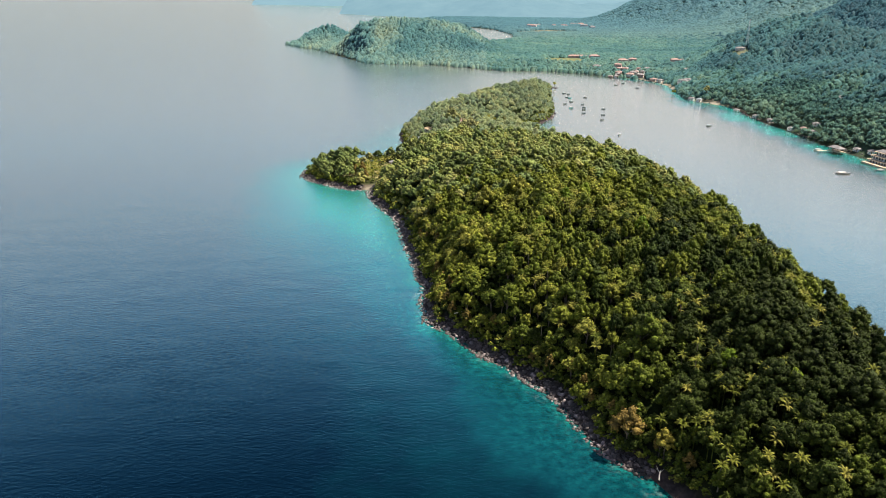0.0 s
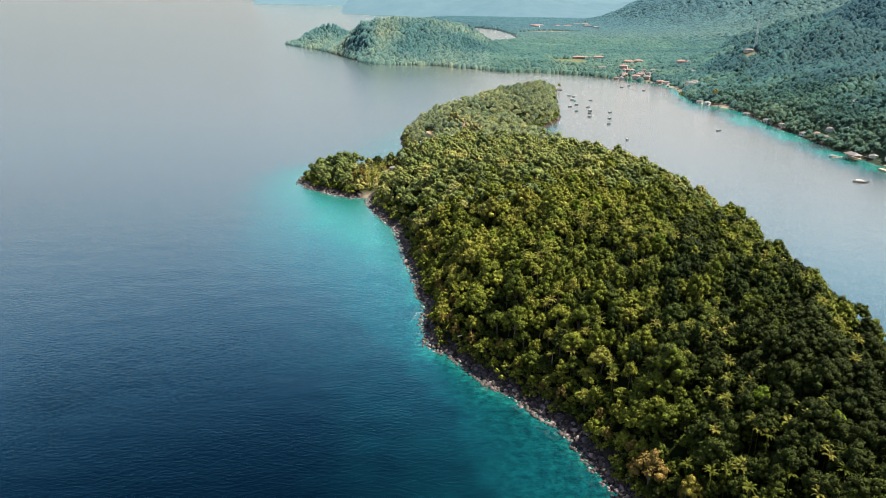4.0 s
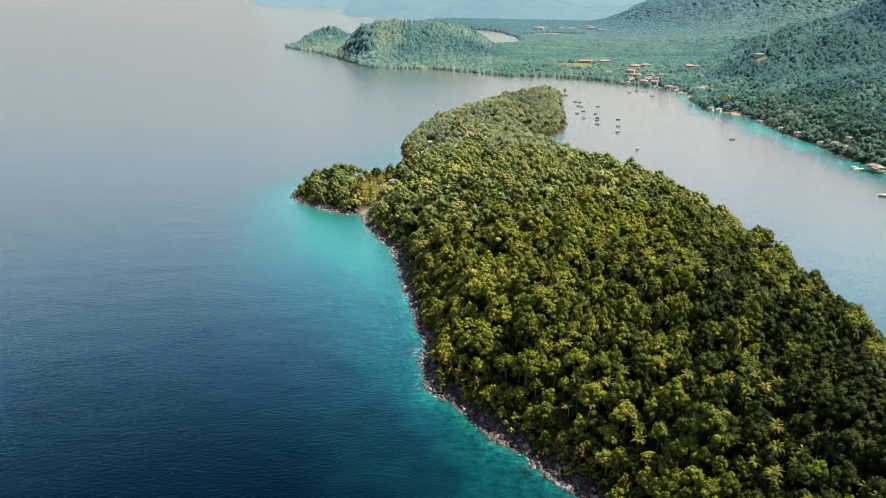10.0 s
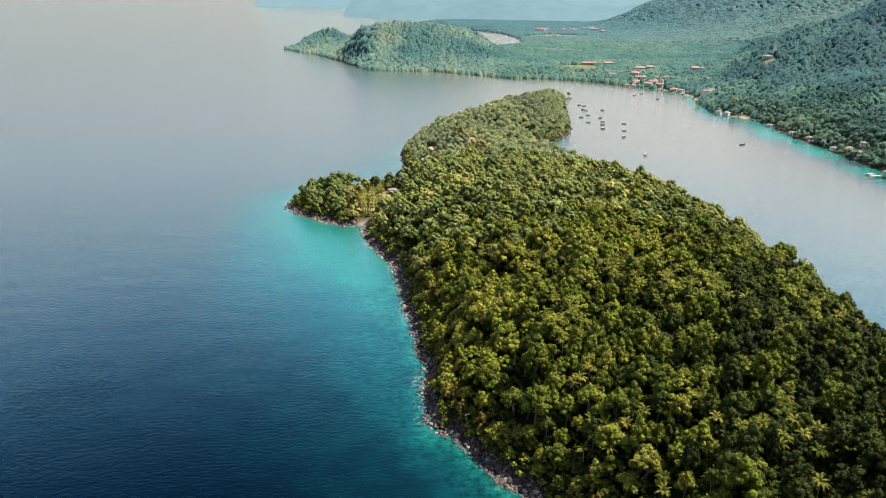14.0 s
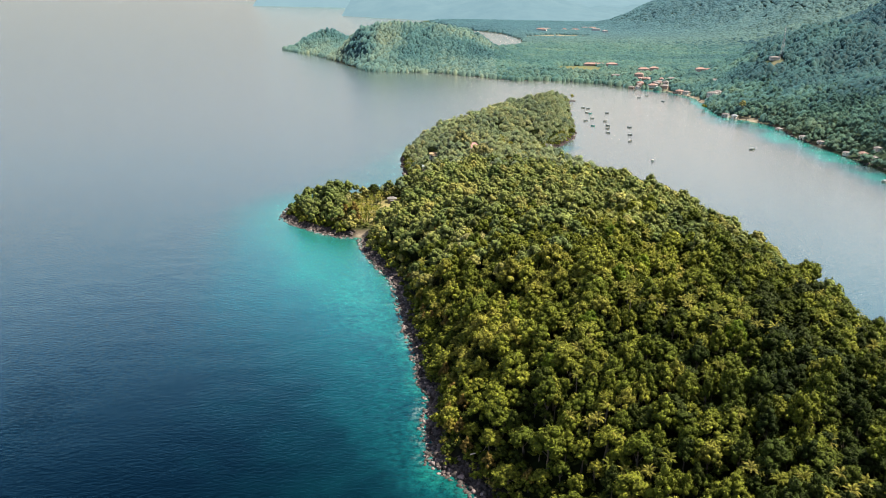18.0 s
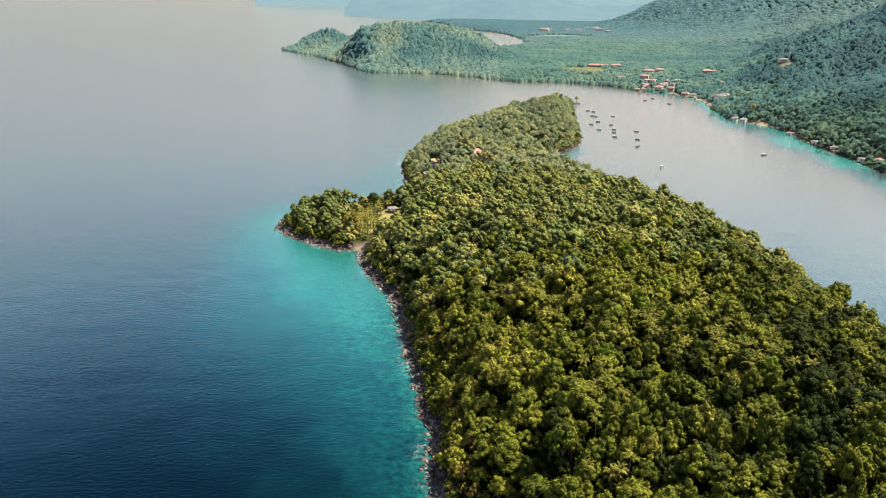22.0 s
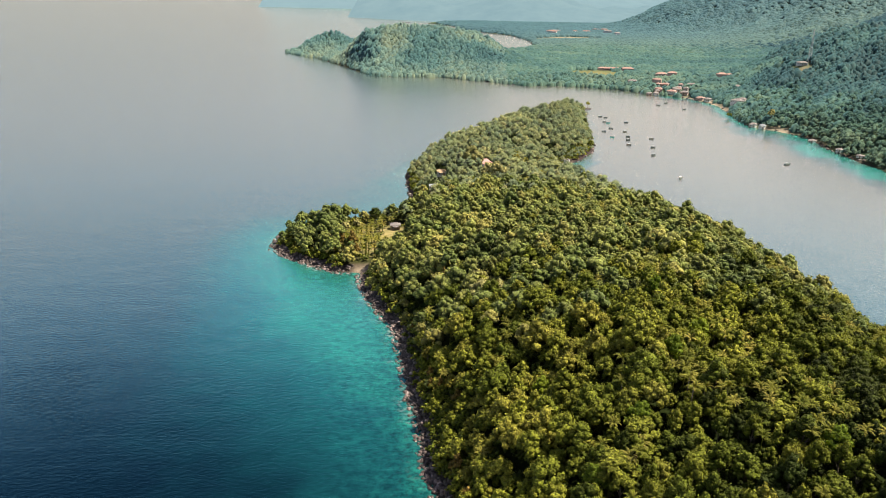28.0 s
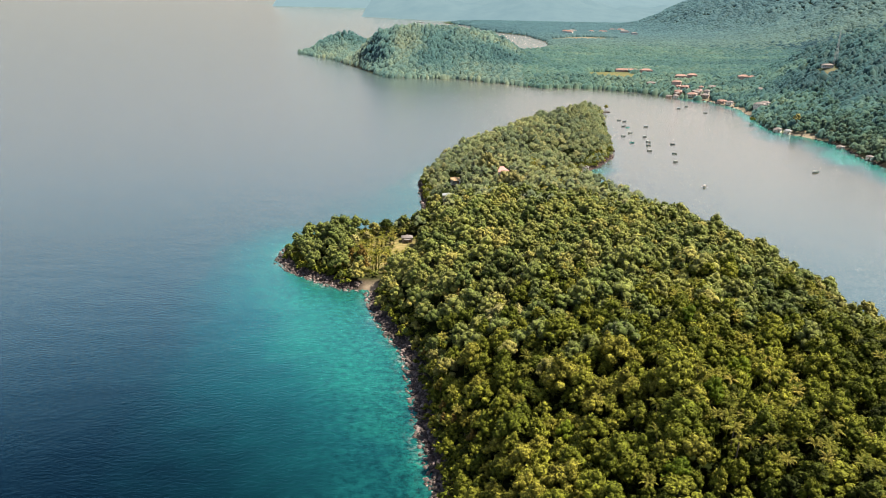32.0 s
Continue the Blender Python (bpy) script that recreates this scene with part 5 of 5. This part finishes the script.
# ---- boats ----
M_HULL = plain("dark_painted_hull", (0.11, 0.15, 0.15), 0.5, 0.3)
M_HULL_WHITE = plain("white_painted_hull", (0.20, 0.20, 0.195), 0.45, 0.1)
M_HULL_TEAL = plain("teal_painted_hull", (0.05, 0.30, 0.30), 0.5, 0.2)
M_AWNING = plain("faded_awning", (0.13, 0.17, 0.17), 0.8, 0.2)


def hull_mesh(ln, w, h):
    bm = bmesh.new()
    n = 8
    rows = []
    for i in range(n + 1):
        u = i / n
        half = w / 2 * (1 - abs(2 * u - 0.85) ** 2.4 * 0.72) if u < 0.95 else 0.06
        half = max(0.06, half)
        up = h + 0.45 * (2 * u - 1) ** 2
        x = (u - 0.5) * ln
        rows.append([bm.verts.new(v) for v in ((x, -half, up), (x, -half * 0.7, 0.0), (x, 0, -0.35), (x, half * 0.7, 0.0), (x, half, up), (x, half * 0.8, up - 0.25), (x, -half * 0.8, up - 0.25))])
    for a, b in zip(rows, rows[1:]):
        for k in range(7):
            bm.faces.new((a[k], b[k], b[(k + 1) % 7], a[(k + 1) % 7]))
    bm.faces.new(rows[0])
    bm.faces.new(rows[-1][::-1])
    return bm


def boat(name, x, y, rz, ln, w, hull, roof, label, outrigger=True):
    root = thing(name, x, y, 0.05, rz)
    part("hull", hull_mesh(ln, w, 0.75), hull, root)
    part("canopy", box(ln * 0.48, w * 0.95, 0.1, -ln * 0.06, 0, 1.5, 0.03), roof, root)
    for sx in (-0.28, 0.17):
        for sy in (-1, 1):
            part("canopy_post", box(0.07, 0.07, 0.95, ln * sx, sy * w * 0.38, 1.05), M_DOOR, root)
    part("engine_box", box(0.9, 0.7, 0.6, -ln * 0.33, 0, 0.75, 0.04), roof, root)
    if outrigger:
        for sy in (-1, 1):
            part("outrigger", tube([(-ln * 0.36, sy * w * 1.25, 0.1), (0, sy * w * 1.25, 0.05), (ln * 0.38, sy * w * 1.25, 0.25)], [0.08, 0.09, 0.05], 5), hull, root)
        for sx in (-0.22, 0.22):
            part("crossbeam", box(0.1, w * 2.6, 0.1, ln * sx, 0, 0.8), M_DOOR, root)
    return tagged(root, label, "boat", "boats moored in the strait")


BOAT_LENGTH, BOAT_WIDTH = 4.3, 1.2
BOAT_SPOTS = [(149, 1002), (154, 996), (148, 967), (151, 961), (148, 929), (138, 912), (141, 882), (171, 967), (159, 912), (157, 886), (154, 870), (150, 846), (178, 878), (170, 837), (163, 804), (250, 1115), (260, 1068), (236, 1096)]
rt = random.Random(13)
first = None
for k, (x, y) in enumerate(BOAT_SPOTS):
    a = rt.uniform(-28, 28)
    if k in (3, 6):
        boat("boat", x, y, a, BOAT_LENGTH, BOAT_WIDTH, M_HULL_TEAL, M_AWNING, "teal wooden boat with an awning moored on calm water")
    elif first is None:
        first = boat("boat", x, y, a, BOAT_LENGTH, BOAT_WIDTH, M_HULL, M_AWNING, "dark wooden boat with an awning moored on calm water")
    else:
        copy_thing(first, pose(x, y, 0.05, 0, 0, a))
boat("boat", 165, 723, 60, 6.0, 1.8, M_HULL, M_HULL_WHITE, "dark boat with a white canopy drifting in the strait")
boat("boat", 269, 780, 20, 6.5, 1.8, M_HULL, M_AWNING, "small dark boat crossing the strait", False)
boat("boat", 311, 580, -10, 11, 3.2, M_HULL_WHITE, M_HULL_WHITE, "white excursion boat with a flat white roof", False)
boat("boat", 331, 668, 15, 9, 2.4, M_HULL_WHITE, M_HULL_WHITE, "white boat tied up beside the jetty", False)
boat("boat", 346, 592, 10, 9, 2.4, M_HULL_WHITE, M_HULL_WHITE, "white boat at the guesthouse landing", False)

boat("ferry", -216, 2905, 8, 26, 6.5, M_HULL_WHITE, M_HULL_WHITE, "white ferry crossing the bay below far mountains", False)

# islet off the far point, and trees standing by the water
islet = new("islet", boulder_mesh(51))
islet.matrix_world = Matrix.Translation((144, 1057, 0.2)) @ Matrix.Diagonal((5.5, 4, 1.8, 1))
tagged(islet, "low dark rock islet off the point", "islet")
for x, y, z, s in ((143, 1057, 1.0, 3.0), (110, 818, 1.0, 3.2), (294, 1012, -0.5, 2.6), (298, 1016, -0.5, 2.2), (122, 938, 1.0, 3.0)):
    placed(protos[next(iter(protos))], x, y, z, x, s, s)
